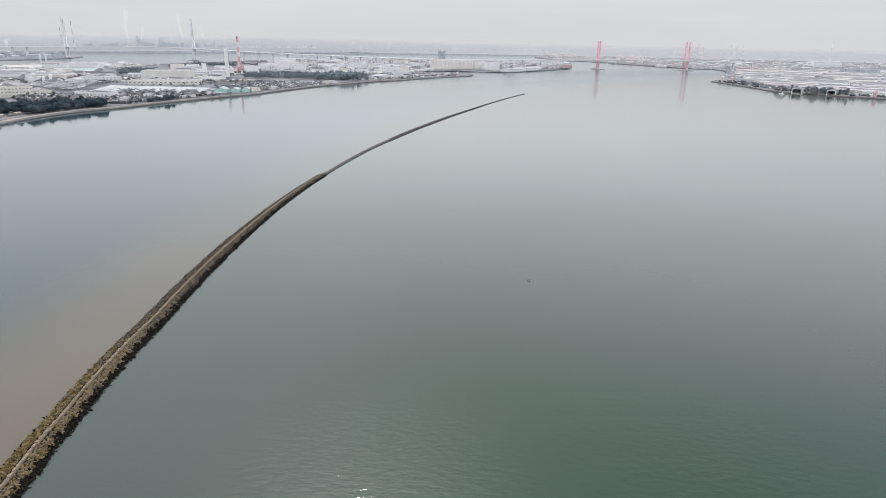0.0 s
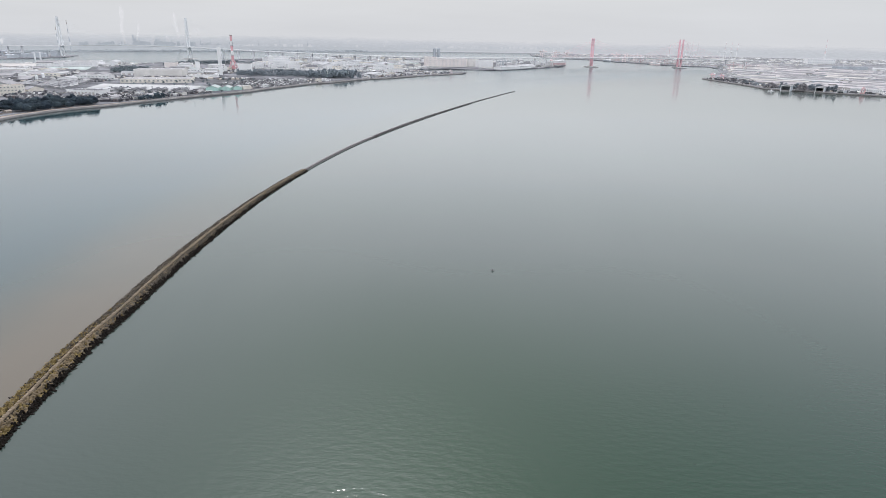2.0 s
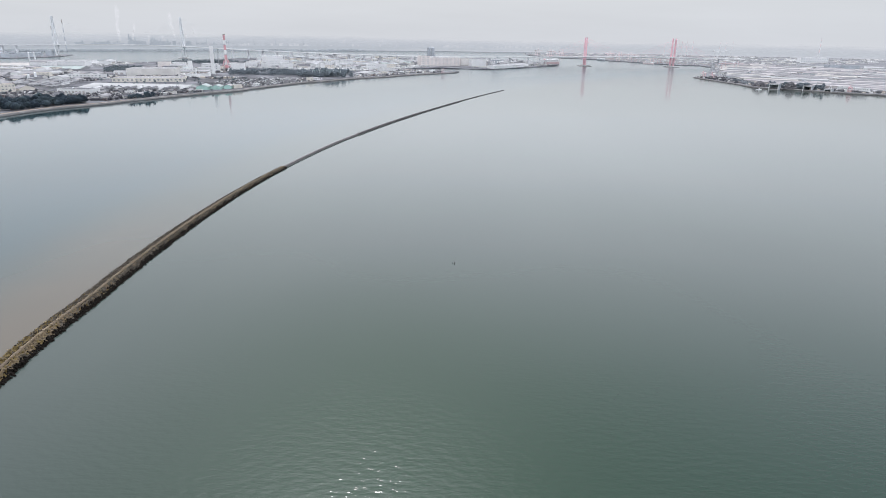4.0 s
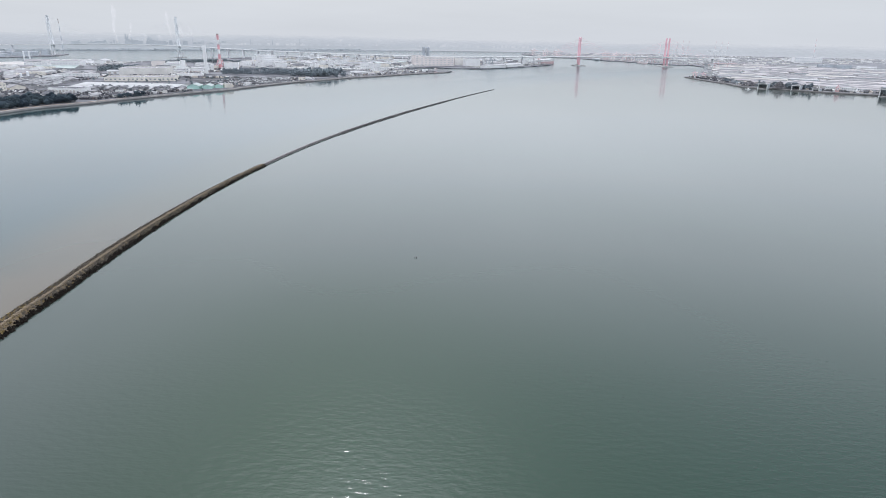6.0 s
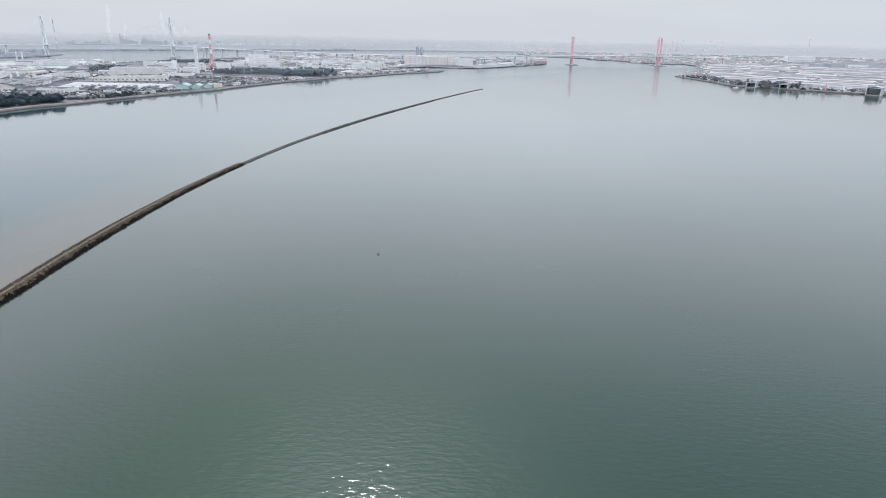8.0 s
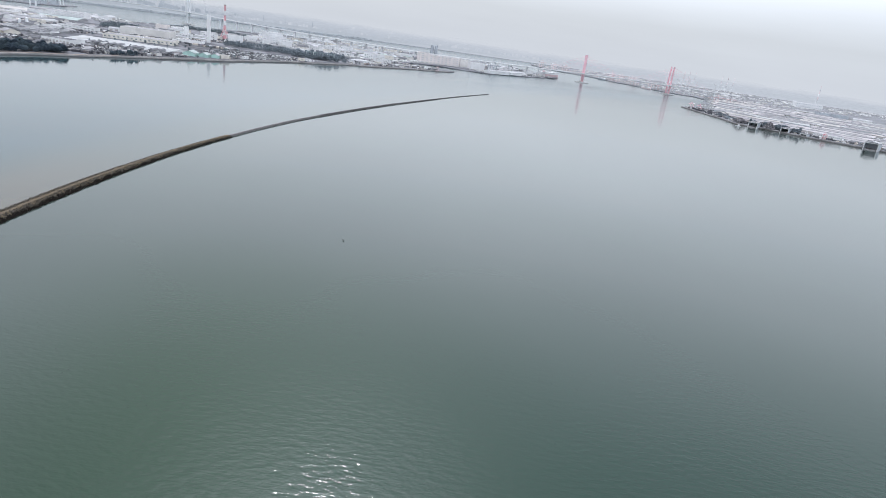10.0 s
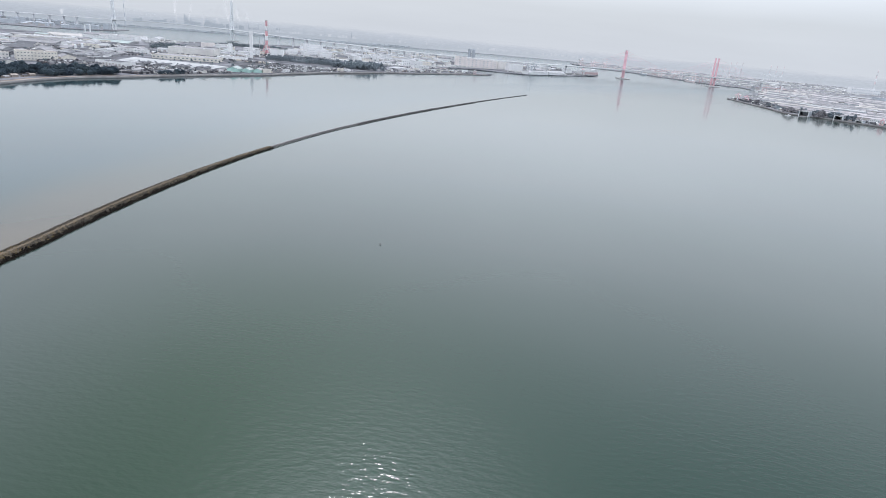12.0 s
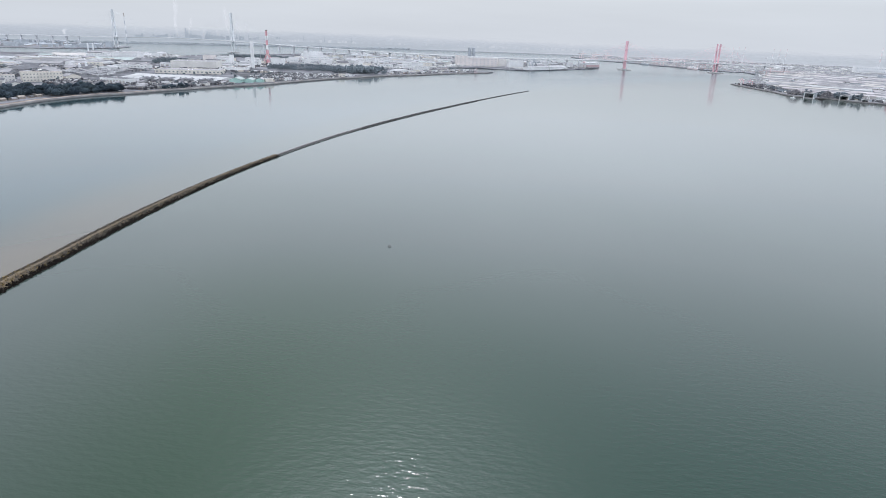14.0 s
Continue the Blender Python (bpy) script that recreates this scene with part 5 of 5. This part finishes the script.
def yard_clutter(poly, count, seed, label, big=20.0, paint=CLUTTER):
    r, g = random.Random(seed), Geo()
    xs, ys = [p[0] for p in poly], [p[1] for p in poly]
    made = tries = 0
    while made < count and tries < count * 20:
        tries += 1
        x, y, w = r.uniform(min(xs), max(xs)), r.uniform(min(ys), max(ys)), r.uniform(4, big) * r.uniform(0.5, 1)
        if inside(x, y, poly) and not by_the_edge(x, y, 26) and clear(x - w * 0.45, y - w * 0.45, x + w * 0.45, y + w * 0.45):
            d, h = r.uniform(2.5, max(3.0, w * 0.5)), r.uniform(1.8, 5.5)
            m = pose(x, y, GROUND_Z, 0, 0, r.choice((18, 108, 63, 18, 108)) + r.uniform(-4, 4))
            g.profile([(-d / 2, -0.3), (d / 2, -0.3), (d / 2, h * 0.8), (0, h), (-d / 2, h * 0.8)], -w / 2, w / 2, m)
            made += 1
    solid("yard_clutter", g, paint, label, "clutter", "stuff")


yard_clutter([(-650, 1070), (-600, 1135), (-550, 1270), (-610, 1330), (-800, 1320), (-1010, 1240), (-880, 1110), (-780, 1060)], 1500, 1, "jumble of small sheds, stacks and vehicles by the shore", 13, CLUTTER_DARK)
yard_clutter([(-520, 1390), (-490, 1400), (-420, 1610), (-280, 1850), (-90, 2130), (-230, 2240), (-380, 2180), (-370, 1830), (-480, 1720), (-570, 1560)], 520, 2, "jumble of vehicles, huts and stacks along the shore", 12)
yard_clutter([(-1000, 1230), (-960, 1480), (-960, 1660), (-1180, 1890), (-1640, 2040), (-1790, 1560), (-1330, 1180)], 2600, 3, "low roofs and stacks between the inland sheds", 26)
yard_clutter([(-920, 1640), (-620, 1700), (-700, 1790), (-790, 1990), (-830, 2260), (-1020, 2150), (-1040, 1980)], 1100, 4, "low roofs and stacks round the chimney works", 22)
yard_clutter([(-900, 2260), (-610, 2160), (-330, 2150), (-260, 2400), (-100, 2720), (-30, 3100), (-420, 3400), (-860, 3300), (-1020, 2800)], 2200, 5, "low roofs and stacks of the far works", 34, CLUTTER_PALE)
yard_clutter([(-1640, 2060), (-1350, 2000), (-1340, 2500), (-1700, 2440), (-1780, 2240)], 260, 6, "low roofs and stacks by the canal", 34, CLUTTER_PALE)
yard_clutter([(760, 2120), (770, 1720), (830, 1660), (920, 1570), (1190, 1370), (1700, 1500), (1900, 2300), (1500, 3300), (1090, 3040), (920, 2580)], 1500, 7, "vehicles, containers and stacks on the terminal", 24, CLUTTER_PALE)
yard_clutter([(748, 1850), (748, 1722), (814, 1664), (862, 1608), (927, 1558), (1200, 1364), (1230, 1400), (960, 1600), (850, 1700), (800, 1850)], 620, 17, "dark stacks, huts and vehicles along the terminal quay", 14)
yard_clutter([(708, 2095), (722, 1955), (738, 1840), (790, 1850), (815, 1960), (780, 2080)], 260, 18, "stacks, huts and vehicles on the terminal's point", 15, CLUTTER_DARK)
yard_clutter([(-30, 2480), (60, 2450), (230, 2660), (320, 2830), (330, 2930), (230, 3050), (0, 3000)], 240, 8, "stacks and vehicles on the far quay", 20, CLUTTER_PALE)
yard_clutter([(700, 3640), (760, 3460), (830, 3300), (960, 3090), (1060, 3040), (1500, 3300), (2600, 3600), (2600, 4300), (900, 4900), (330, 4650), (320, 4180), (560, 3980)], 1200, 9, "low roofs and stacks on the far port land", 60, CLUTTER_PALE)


def container_stacks(poly, count, ang, seed, label):
    """Stacked freight containers, too far off to pick apart."""
    r, g = random.Random(seed), Geo()
    xs, ys = [p[0] for p in poly], [p[1] for p in poly]
    made = tries = 0
    while made < count and tries < count * 30:
        tries += 1
        x, y = r.uniform(min(xs), max(xs)), r.uniform(min(ys), max(ys))
        if inside(x, y, poly):
            for level in range(r.randrange(1, 4)):
                g.box(-6.1, -1.25, 2.6 * level, 6.1, 1.25, 2.6 * level + 2.55, pose(x, y, GROUND_Z, 0, 0, ang))
            made += 1
    solid("container_stacks", g, CONTAINERS, label, "containers", "stuff")


container_stacks([(655, 3640), (705, 3460), (770, 3370), (815, 3260), (865, 3140), (950, 3040), (1080, 3060), (960, 3300), (860, 3520), (760, 3720)], 170, -65, 81, "pastel freight container stacks on the far quay")
container_stacks([(420, 3960), (560, 3790), (660, 3650), (800, 3760), (640, 4100), (460, 4240)], 300, -40, 82, "pastel freight container stacks behind the red bridge")
container_stacks([(1020, 2880), (1016, 3000), (1240, 3060), (1300, 2840), (1040, 2700)], 160, -36, 83, "freight container stacks at the terminal's inner basin")


def yard_trees(poly, spacing, seed, label):
    r, g = random.Random(seed), Geo()
    for x, y in scatter(poly, spacing, r):
        if clear(x - 4, y - 4, x + 4, y + 4) and not by_the_edge(x, y, 14):
            h = r.uniform(4, 8)
            g.tube((x, y, GROUND_Z - 0.3), (x, y, GROUND_Z + h * 0.6), 0.25, 0.12, 5, False)
            for i in range(16):
                clump(g, (x + r.uniform(-0.3, 0.3) * h, y + r.uniform(-0.3, 0.3) * h, GROUND_Z + h * r.uniform(0.35, 1)), h * r.uniform(0.1, 0.2), r)
    solid("yard_trees", g, LEAF_PALE, label, "trees", "stuff")


yard_trees([(-640, 1120), (-560, 1270), (-500, 1420), (-470, 1600), (-620, 1700), (-900, 1650), (-1300, 1900), (-1700, 1700), (-1300, 1180), (-900, 1120)], 42, 51, "small dark trees scattered between the sheds")
yard_trees([(-900, 2260), (-610, 2160), (-300, 2120), (-120, 2150), (-260, 2400), (-100, 2720), (-420, 3200), (-860, 3200)], 55, 52, "small dark trees scattered among the far works")


def dock_shelter(label, x, y, w, d, h, ang, gable):
    """An open-fronted boat shelter: dark inside, pale portal frame."""
    ob = thing("dock_shelter", label, "shelter", pose(x, y, 0.5, 0, 0, ang), "dock shelters")
    for a in (0, w - 1.6):
        part("post", Geo().box(a, -0.6, -2, a + 1.6, 1.2, h), WHITE, ob)
    part("floor_slab", Geo().box(0.5, 1.3, -2, w - 0.5, d - 0.5, 1.4), CONCRETE, ob)
    part("beam", Geo().box(0, -0.5, h - 1.6, w, 1.1, h - 0.02), WHITE, ob)
    part("side_wall", Geo().box(0, 1.2, 0, 0.5, d, h - 0.4), MISTY, ob)
    part("side_wall", Geo().box(w - 0.5, 1.2, 0, w, d, h - 0.4), MISTY, ob)
    part("back_wall", Geo().box(0.5, d - 0.5, 0, w - 0.5, d, h - 0.4), MISTY, ob)
    top = h + (3.5 if gable else 1.0)
    part("roof", Geo().profile([(-0.6, h), (w / 2, top), (w + 0.6, h), (w + 0.6, h + 0.4), (w / 2, top + 0.4), (-0.6, h + 0.4)], -0.8, d + 0.4), ROOF_WHITE if gable else GREY_ROOF, ob)
    return ob


dock_shelter("open-fronted boat shelter with white posts over dark berth", 753, 1661, 23, 24, 13.5, -37, False)
dock_shelter("open-fronted boat shelter with white posts over dark berth", 822, 1629, 20, 24, 12.5, -40, False)
dock_shelter("low open boat shelter with white posts beside trees", 855, 1592, 16, 20, 8, -43, False)
hr = random.Random(77)
for hx, hy, wide, deep, tall in ((752, 1716, 19, 13, 14), (804, 1656, 16, 12, 17), (852, 1660, 17, 12, 12), (784, 1706, 14, 10, 13)):
    heap = thing("scrap_heap", "rounded dark brown scrap heap on the quay", "heap", pose(hx, hy, GROUND_Z), "scrap heaps", "stuff")
    hg = Geo()
    for i in range(190):
        a, q = hr.uniform(0, math.tau), hr.random() ** 0.5
        clump(hg, (wide * q * math.cos(a), deep * q * math.sin(a), tall * (1 - q * q) * hr.uniform(0.7, 1)), hr.uniform(1.0, 2.2), hr)
    part("scrap_pile", hg, SCRAP, heap)
workboat = thing("workboat", "small white workboat moored off the quay", "boat", pose(722, 1642, 0, 0, 0, 70))
part("hull", Geo().prism([(-2, -6), (2, -6), (2, 3), (0, 7), (-2, 3)], -0.5, 1.6), WHITE, workboat)
cabin = part("wheelhouse", Geo().prism([(-1.3, -3), (1.3, -3), (1.3, 1), (-1.3, 1)], 1.604, 4.2, top=0.85), WHITE, workboat)
part("window", Geo().box(-1.0, 0.9, 2.7, 1.0, 1.02, 3.6), GLASS, cabin)
a_frame = thing("a_frame_hoist", "white A-frame boat hoist on the quay edge", "hoist", pose(868, 1590, GROUND_Z, 0, 0, -45))
for s in (-1, 1):
    part("leg", Geo().bar((s * 5, 0, 0), (0, 0, 15), 0.9, 0.9), WHITE, a_frame)
part("tie", Geo().bar((-3, 0, 6), (3, 0, 6), 0.6, 0.6), WHITE, a_frame)
dock_shelter("gabled boat shelter with a white roof over dark berth", 955, 1492, 30, 28, 17, -42, True)
building("office", "low white quayside office with windows", 894, 1609, 31, 17, 9.6, -46, WHITE, GREY_ROOF, "flat", (2, 7))
building("office", "low white quayside office with windows", 917, 1580, 31, 17, 9.7, -41, WHITE, ROOF_WHITE, "flat", (2, 7))
building("terminal_hall", "big white hall with a row of bays", 1692, 3527, 132, 72, 26.9, -9, WHITE, ROOF_WHITE, "flat", (2, 12))


building("warehouse", "broad blue-grey warehouse behind the terminal sheds", 1478, 2815, 122, 46, 16, -4, MISTY_ROOF, GREY_ROOF, "flat", None, 0, "warehouse")
building("warehouse", "white warehouse behind the terminal sheds", 1612, 2796, 70, 40, 14, -30, WHITE, ROOF_WHITE, "gable", None, 4, "warehouse")


def gantry_crane(label, x, y, h, ang, mat, category="crane"):
    """A quay gantry: four legs, sills, a long boom and stay bars."""
    ob = thing("gantry_crane", label, category, pose(x, y, GROUND_Z, 0, 0, ang), "quay cranes")
    k = h / 40.0
    for a in (-9, 9):
        for b in (-8, 8):
            part("leg", Geo().bar((a * k, b * k, 0), (a * 0.75 * k, b * k, 26 * k), 1.8 * k, 1.8 * k), mat, ob)
    for b in (-8, 8):
        part("sill", Geo().bar((-9 * k, b * k, 3 * k), (9 * k, b * k, 3 * k), 1.4 * k, 1.6 * k), mat, ob)
    part("boom", Geo().bar((-3 * k, -34 * k, 27 * k), (-3 * k, 24 * k, 27 * k), 1.6 * k, 2.2 * k).bar((3 * k, -34 * k, 27 * k), (3 * k, 24 * k, 27 * k), 1.6 * k, 2.2 * k), mat, ob)
    part("mast", Geo().bar((-5 * k, -8 * k, 26 * k), (0, -5 * k, 40 * k), 1.4 * k, 1.4 * k).bar((5 * k, -8 * k, 26 * k), (0, -5 * k, 40 * k), 1.4 * k, 1.4 * k), mat, ob)
    part("stay_bar", Geo().bar((0, -5 * k, 40 * k), (0, -30 * k, 28 * k), 0.6 * k, 0.6 * k).bar((0, -5 * k, 40 * k), (0, 20 * k, 28 * k), 0.6 * k, 0.6 * k), mat, ob)
    part("machine_house", Geo().box(-5 * k, 8 * k, 28 * k, 5 * k, 18 * k, 33 * k), WHITE, ob)
    return ob



def ship_to_shore_crane(label, x, y, h, ang, mat):
    """A container crane with its banded boom raised: portal legs, beams, machine house, boom in four sections."""
    ob = thing("container_crane", label, "crane", pose(x, y, GROUND_Z, 0, 0, ang), "container cranes")
    for a in (-10, 10):
        for b in (-12, 12):
            part("leg", Geo().bar((a, b, 0), (a * 0.8, b, 34), 1.5, 1.5), WHITE, ob)
    for b in (-12, 12):
        part("sill", Geo().bar((-10, b, 4), (10, b, 4), 2.0, 2.4), WHITE, ob)
        part("portal_beam", Geo().bar((-9, b, 18), (9, b, 17), 1.6, 1.8), WHITE, ob)
    part("back_beam", Geo().bar((0, -14, 33), (0, 32, 33), 2.6, 2.2), WHITE, ob)
    part("machine_house", Geo().box(-5, 14, 34.6, 5, 26, 41), WHITE, ob)
    for i in range(4):
        z0, z1 = 33 + (h - 33) * i / 4, 33 + (h - 33) * (i + 1) / 4
        part("boom_section", Geo().bar((0, -14 - 0.06 * (z0 - 33), z0), (0, -14 - 0.06 * (z1 - 33), z1), 2.8, 2.8), mat if i % 2 else WHITE, ob)
    part("back_stay", Geo().bar((0, -15, 52), (0, 28, 34.5), 0.9, 0.9), WHITE, ob)
    return ob


# reds of far cranes and hulls, washed out by haze put into the colour
FAINT = surface("haze_pale_pink_paint", (0.82, 0.70, 0.70), 0.6, 0.12, 0.05, 0.4, bump=0)
PINK = surface("haze_paled_pink_red_paint", (0.62, 0.47, 0.48), 0.6, 0.15, 0.05, 0.4, bump=0)
for x, y, h, a in ((742, 3825, 40, 60), (790, 3750, 40, 60), (830, 3680, 40, 60), (718, 3440, 38, 70), (795, 3310, 36, 75), (838, 3210, 34, 70), (350, 4200, 44, 50), (420, 4090, 44, 50), (480, 3960, 44, 50)):
    gantry_crane("haze-paled red container crane on the far quay", x, y, h, a, FAINT)
for x, y, h, a in ((700, 3520, 34, 60), (780, 3360, 34, 66), (860, 3160, 32, 70), (900, 3105, 32, 72), (985, 2650, 34, 70), (1046, 2680, 32, 70)):
    gantry_crane("haze-paled pink-red crane beside the stacks on the far quay", x, y, h, a, PINK)
gantry_crane("pale blue-grey unloading crane on the far quay", 66, 2480, 42, 52, MISTY_ROOF)
gantry_crane("small haze-paled red crane on the fishing wharf", -112, 2085, 17, 30, PINK)
gantry_crane("small red quay crane on the terminal's point", 734, 2108, 18, -60, RED)
gantry_crane("small red quay crane on the terminal's point", 752, 2079, 16, -60, RED)
gantry_crane("red and white quay crane by the offices", 905, 1572, 17, -45, RED)

for x, y, h, a in ((1330, 4500, 96, 60), (1362, 4490, 101, 60), (1398, 4480, 99, 60), (1584, 4500, 98, 60), (1620, 4490, 98, 60), (1658, 4480, 98, 60)):
    ship_to_shore_crane("hazy container crane with its banded boom raised on the far quay", x, y, h, a, FAINT)

lattice = thing("lattice_tower", "grey steel lattice tower on the terminal", "tower", pose(906, 2538, GROUND_Z))
for a in (-1, 1):
    for b in (-1, 1):
        part("leg", Geo().bar((a * 6, b * 6, 0), (a * 3.5, b * 3.5, 25), 0.9, 0.9), STEEL, lattice)
for i in range(5):
    z0, z1 = 5.0 * i, 5.0 * (i + 1)
    q0, q1 = 6 - 2.5 * z0 / 25, 6 - 2.5 * z1 / 25
    part("brace", Geo().bar((-q0, -q0, z0), (q1, -q1, z1), 0.6, 0.6).bar((q0, -q0, z0), (-q1, -q1, z1), 0.6, 0.6).bar((-q1, -q1, z1), (q1, -q1, z1), 0.6, 0.6), STEEL, lattice)
part("head", Geo().box(-5, -5, 23, 5, 5, 28), STEEL, lattice)

# ---- far chimneys, silos, ship ----
chimney("chimney", "tall hazy red and white banded far mast", 2256, 4500, 126, 6.5, [WHITE, WHITE, FAINT, WHITE, FAINT, WHITE, FAINT], 0.78)
chimney("chimney", "thin hazy red and white far chimney", 1234, 4500, 76, 2.4, [WHITE, FAINT, WHITE, FAINT])
for x, y, h in ((-2771, 4103, 189), (-2851, 4100, 146)):
    chimney("chimney", "tall thin banded chimney beyond the white bridge", x, y, h, 3.2, [MISTY, WHITE, MISTY_ROOF, WHITE, MISTY_ROOF, WHITE, BROWN_ROOF])
for x in (-262, -242):
    silo = thing("silo", "tall grey twin silo on the far quay", "silo", pose(x, 3200, GROUND_Z), "twin silos")
    part("shell", Geo().tube((0, 0, 0), (0, 0, 57), 8.0, 8.0, 16), MISTY_ROOF, silo)
    part("cap", Geo().tube((0, 0, 57), (0, 0, 60), 8.2, 6.0, 16), MISTY_ROOF, silo)
for x, y, h in ((-1108, 1501, 15), (-1108, 1526, 18), (-1805, 2447, 36), (-1788, 2456, 36)):
    silo = thing("silo", "pale storage silo among the sheds", "silo", pose(x, y, GROUND_Z), "storage silos")
    part("shell", Geo().tube((0, 0, 0), (0, 0, h), 3.2, 3.2, 14), PALE_CONCRETE, silo)
    part("cap", Geo().tube((0, 0, h), (0, 0, h + 1.5), 3.3, 1.0, 14), PALE_CONCRETE, silo)

HULL = [(-70, -12), (48, -12), (62, -8), (72, 0), (62, 8), (48, 12), (-70, 12)]


def moored_ship(name, label, x, y, ang, size, hull, upper, top):
    """A ship at its berth: hull, house as high as top, bridge with windows, funnel."""
    ship = thing(name, label, "ship", pose(x, y, 0, 0, 0, ang))
    g = Geo().prism(HULL, -4, 13)
    body = part("hull", g, hull, ship)
    house = part("superstructure", Geo().prism([(-69, -11.5), (46, -11.5), (58, -7), (63, 0), (58, 7), (46, 11.5), (-69, 11.5)], 13.0, top), upper, ship)
    wheelhouse = part("bridge", Geo().box(30, -12, top, 44, 12, top + 4), WHITE, ship)
    for a, b in ((-12.1, -12.0), (12.0, 12.1)):
        part("window_band", Geo().box(31, a, top + 1.6, 43, b, top + 3.0), PALE_GLASS, wheelhouse)
        part("vent_band", Geo().box(-60, a + (0.5 if a < 0 else -0.5), top - 3.6, 40, b + (0.5 if a < 0 else -0.5), top - 2.8), GREY, house)
    part("funnel", Geo().box(-56, -4, top, -46, 4, top + 6), hull, ship)
    part("boot_stripe", Geo().ribbon([(p[0] * 1.002, p[1] * 1.01) for p in HULL], [(0.0, 0.5), (0.25, 0.5), (0.25, 2.0), (0.0, 2.0)]), QUAY, body)
    ship.scale = (size, size, size)
    return ship


moored_ship("car_carrier", "ship with a haze-paled red hull and white superstructure at quay", 318, 2925, 52, 1.0, PINK, WHITE, 22)
moored_ship("coaster", "small ship with a haze-paled red hull beside the far cranes", 814, 3168, -65, 0.5, FAINT, WHITE, 17)
moored_ship("coaster", "small ship with a grey hull moored at the far quay", 650, 3537, -74, 0.55, MISTY_ROOF, WHITE, 18)


def small_float(name, label, x, y, h, mat):
    ob = thing(name, label, "buoy", pose(x, y, 0))
    part("float_ring", Geo().tube((0, 0, -0.3), (0, 0, 0.5), 1.3, 1.1, 12), mat, ob)
    mast = part("mast", Geo().tube((0, 0, 0.5), (0, 0, h), 0.35, 0.12, 8), mat, ob)
    part("lantern", Geo().tube((0, 0, h + 0.9), (0, 0, h + 1.3), 0.16, 0.12, 8), WHITE, mast)
    part("top_mark", Geo().tube((0, 0, h - 0.1), (0, 0, h + 0.9), 0.55, 0.45, 8), mat, ob)
    return ob


small_float("buoy", "dark channel buoy floating in the harbour", 510, 2010, 4.5, STEEL)
small_float("buoy", "dark channel buoy floating in the harbour", 265, 2043, 4.5, STEEL)
stakes = thing("stake_cluster", "small cluster of dark mooring stakes standing in open water", "stakes", pose(21.5, 313.9, 0))
for x, y, h, lean in ((-0.8, 0.2, 0.8, 0.2), (0.6, -0.1, 0.6, -0.1), (0.1, 0.9, 1.1, 0.05), (0.2, -0.9, 0.5, 0.1)):
    part("stake", Geo().tube((x, y, -2), (x + lean, y, h), 0.16, 0.13, 7), QUAY, stakes)

# ---- steam over the far works, part of the glowing distance ----
def steam_surface():
    m = bpy.data.materials.new("thin_far_steam")
    m.use_nodes = True
    nt = m.node_tree
    nt.nodes.clear()
    geo = nt.nodes.new("ShaderNodeNewGeometry")
    n = nt.nodes.new("ShaderNodeTexNoise")
    n.inputs["Scale"].default_value, n.inputs["Detail"].default_value = 0.045, 4.0
    nt.links.new(geo.outputs["Position"], n.inputs["Vector"])
    thin = nt.nodes.new("ShaderNodeMapRange")
    for i, v in enumerate((0.35, 0.68, 0.0, 0.62)):
        thin.inputs[1 + i].default_value = v
    nt.links.new(n.outputs[0], thin.inputs[0])
    # an emitted pale tone replaces the daylight on the steam
    glow_node = nt.nodes.new("ShaderNodeEmission")
    glow_node.inputs[0].default_value = (0.80, 0.81, 0.82, 1)
    clear = nt.nodes.new("ShaderNodeBsdfTransparent")
    mix = nt.nodes.new("ShaderNodeMixShader")
    nt.links.new(thin.outputs[0], mix.inputs[0])
    nt.links.new(clear.outputs[0], mix.inputs[1])
    nt.links.new(glow_node.outputs[0], mix.inputs[2])
    out = nt.nodes.new("ShaderNodeOutputMaterial")
    nt.links.new(mix.outputs[0], out.inputs[0])
    return m


STEAM = steam_surface()
r = random.Random(7)
for deg, z0, z1, drift, width in ((-30.3, 43, 300, 10, 17), (-29.3, 60, 190, 24, 10), (-26.2, 70, 255, -25, 15), (-24.4, 67, 148, -45, 13), (-25.3, 80, 170, -30, 9), (-28.2, 50, 100, 10, 9), (-38.4, 39, 78, 14, 15), (-27.0, 55, 100, -14, 9), (-12.5, 50, 84, 20, 8), (-9.2, 52, 88, 24, 8)):
    cx, cy = 5060 * math.sin(radians(deg)), 5060 * math.cos(radians(deg))
    n, verts, faces = int((z1 - z0) / 5) + 6, [], []
    for i in range(n):
        u = i / (n - 1)
        rad = width * (0.25 + 0.75 * u) * r.uniform(0.7, 1.15) * min(1.0, (1.02 - u) * 5)
        ox, oy = drift * u + 0.25 * width * math.sin(u * 9 + deg), 0.2 * width * math.cos(u * 7)
        verts += [(cx + ox + rad * math.cos(k * math.tau / 12), cy + oy + rad * math.sin(k * math.tau / 12), z0 + (z1 - z0) * u) for k in range(12)]
        if i:
            faces += [((i - 1) * 12 + k, (i - 1) * 12 + (k + 1) % 12, i * 12 + (k + 1) % 12, i * 12 + k) for k in range(12)]
    part("steam_plume", Geo().add(verts, faces), STEAM, backdrop, "thin pale steam plume over far works")
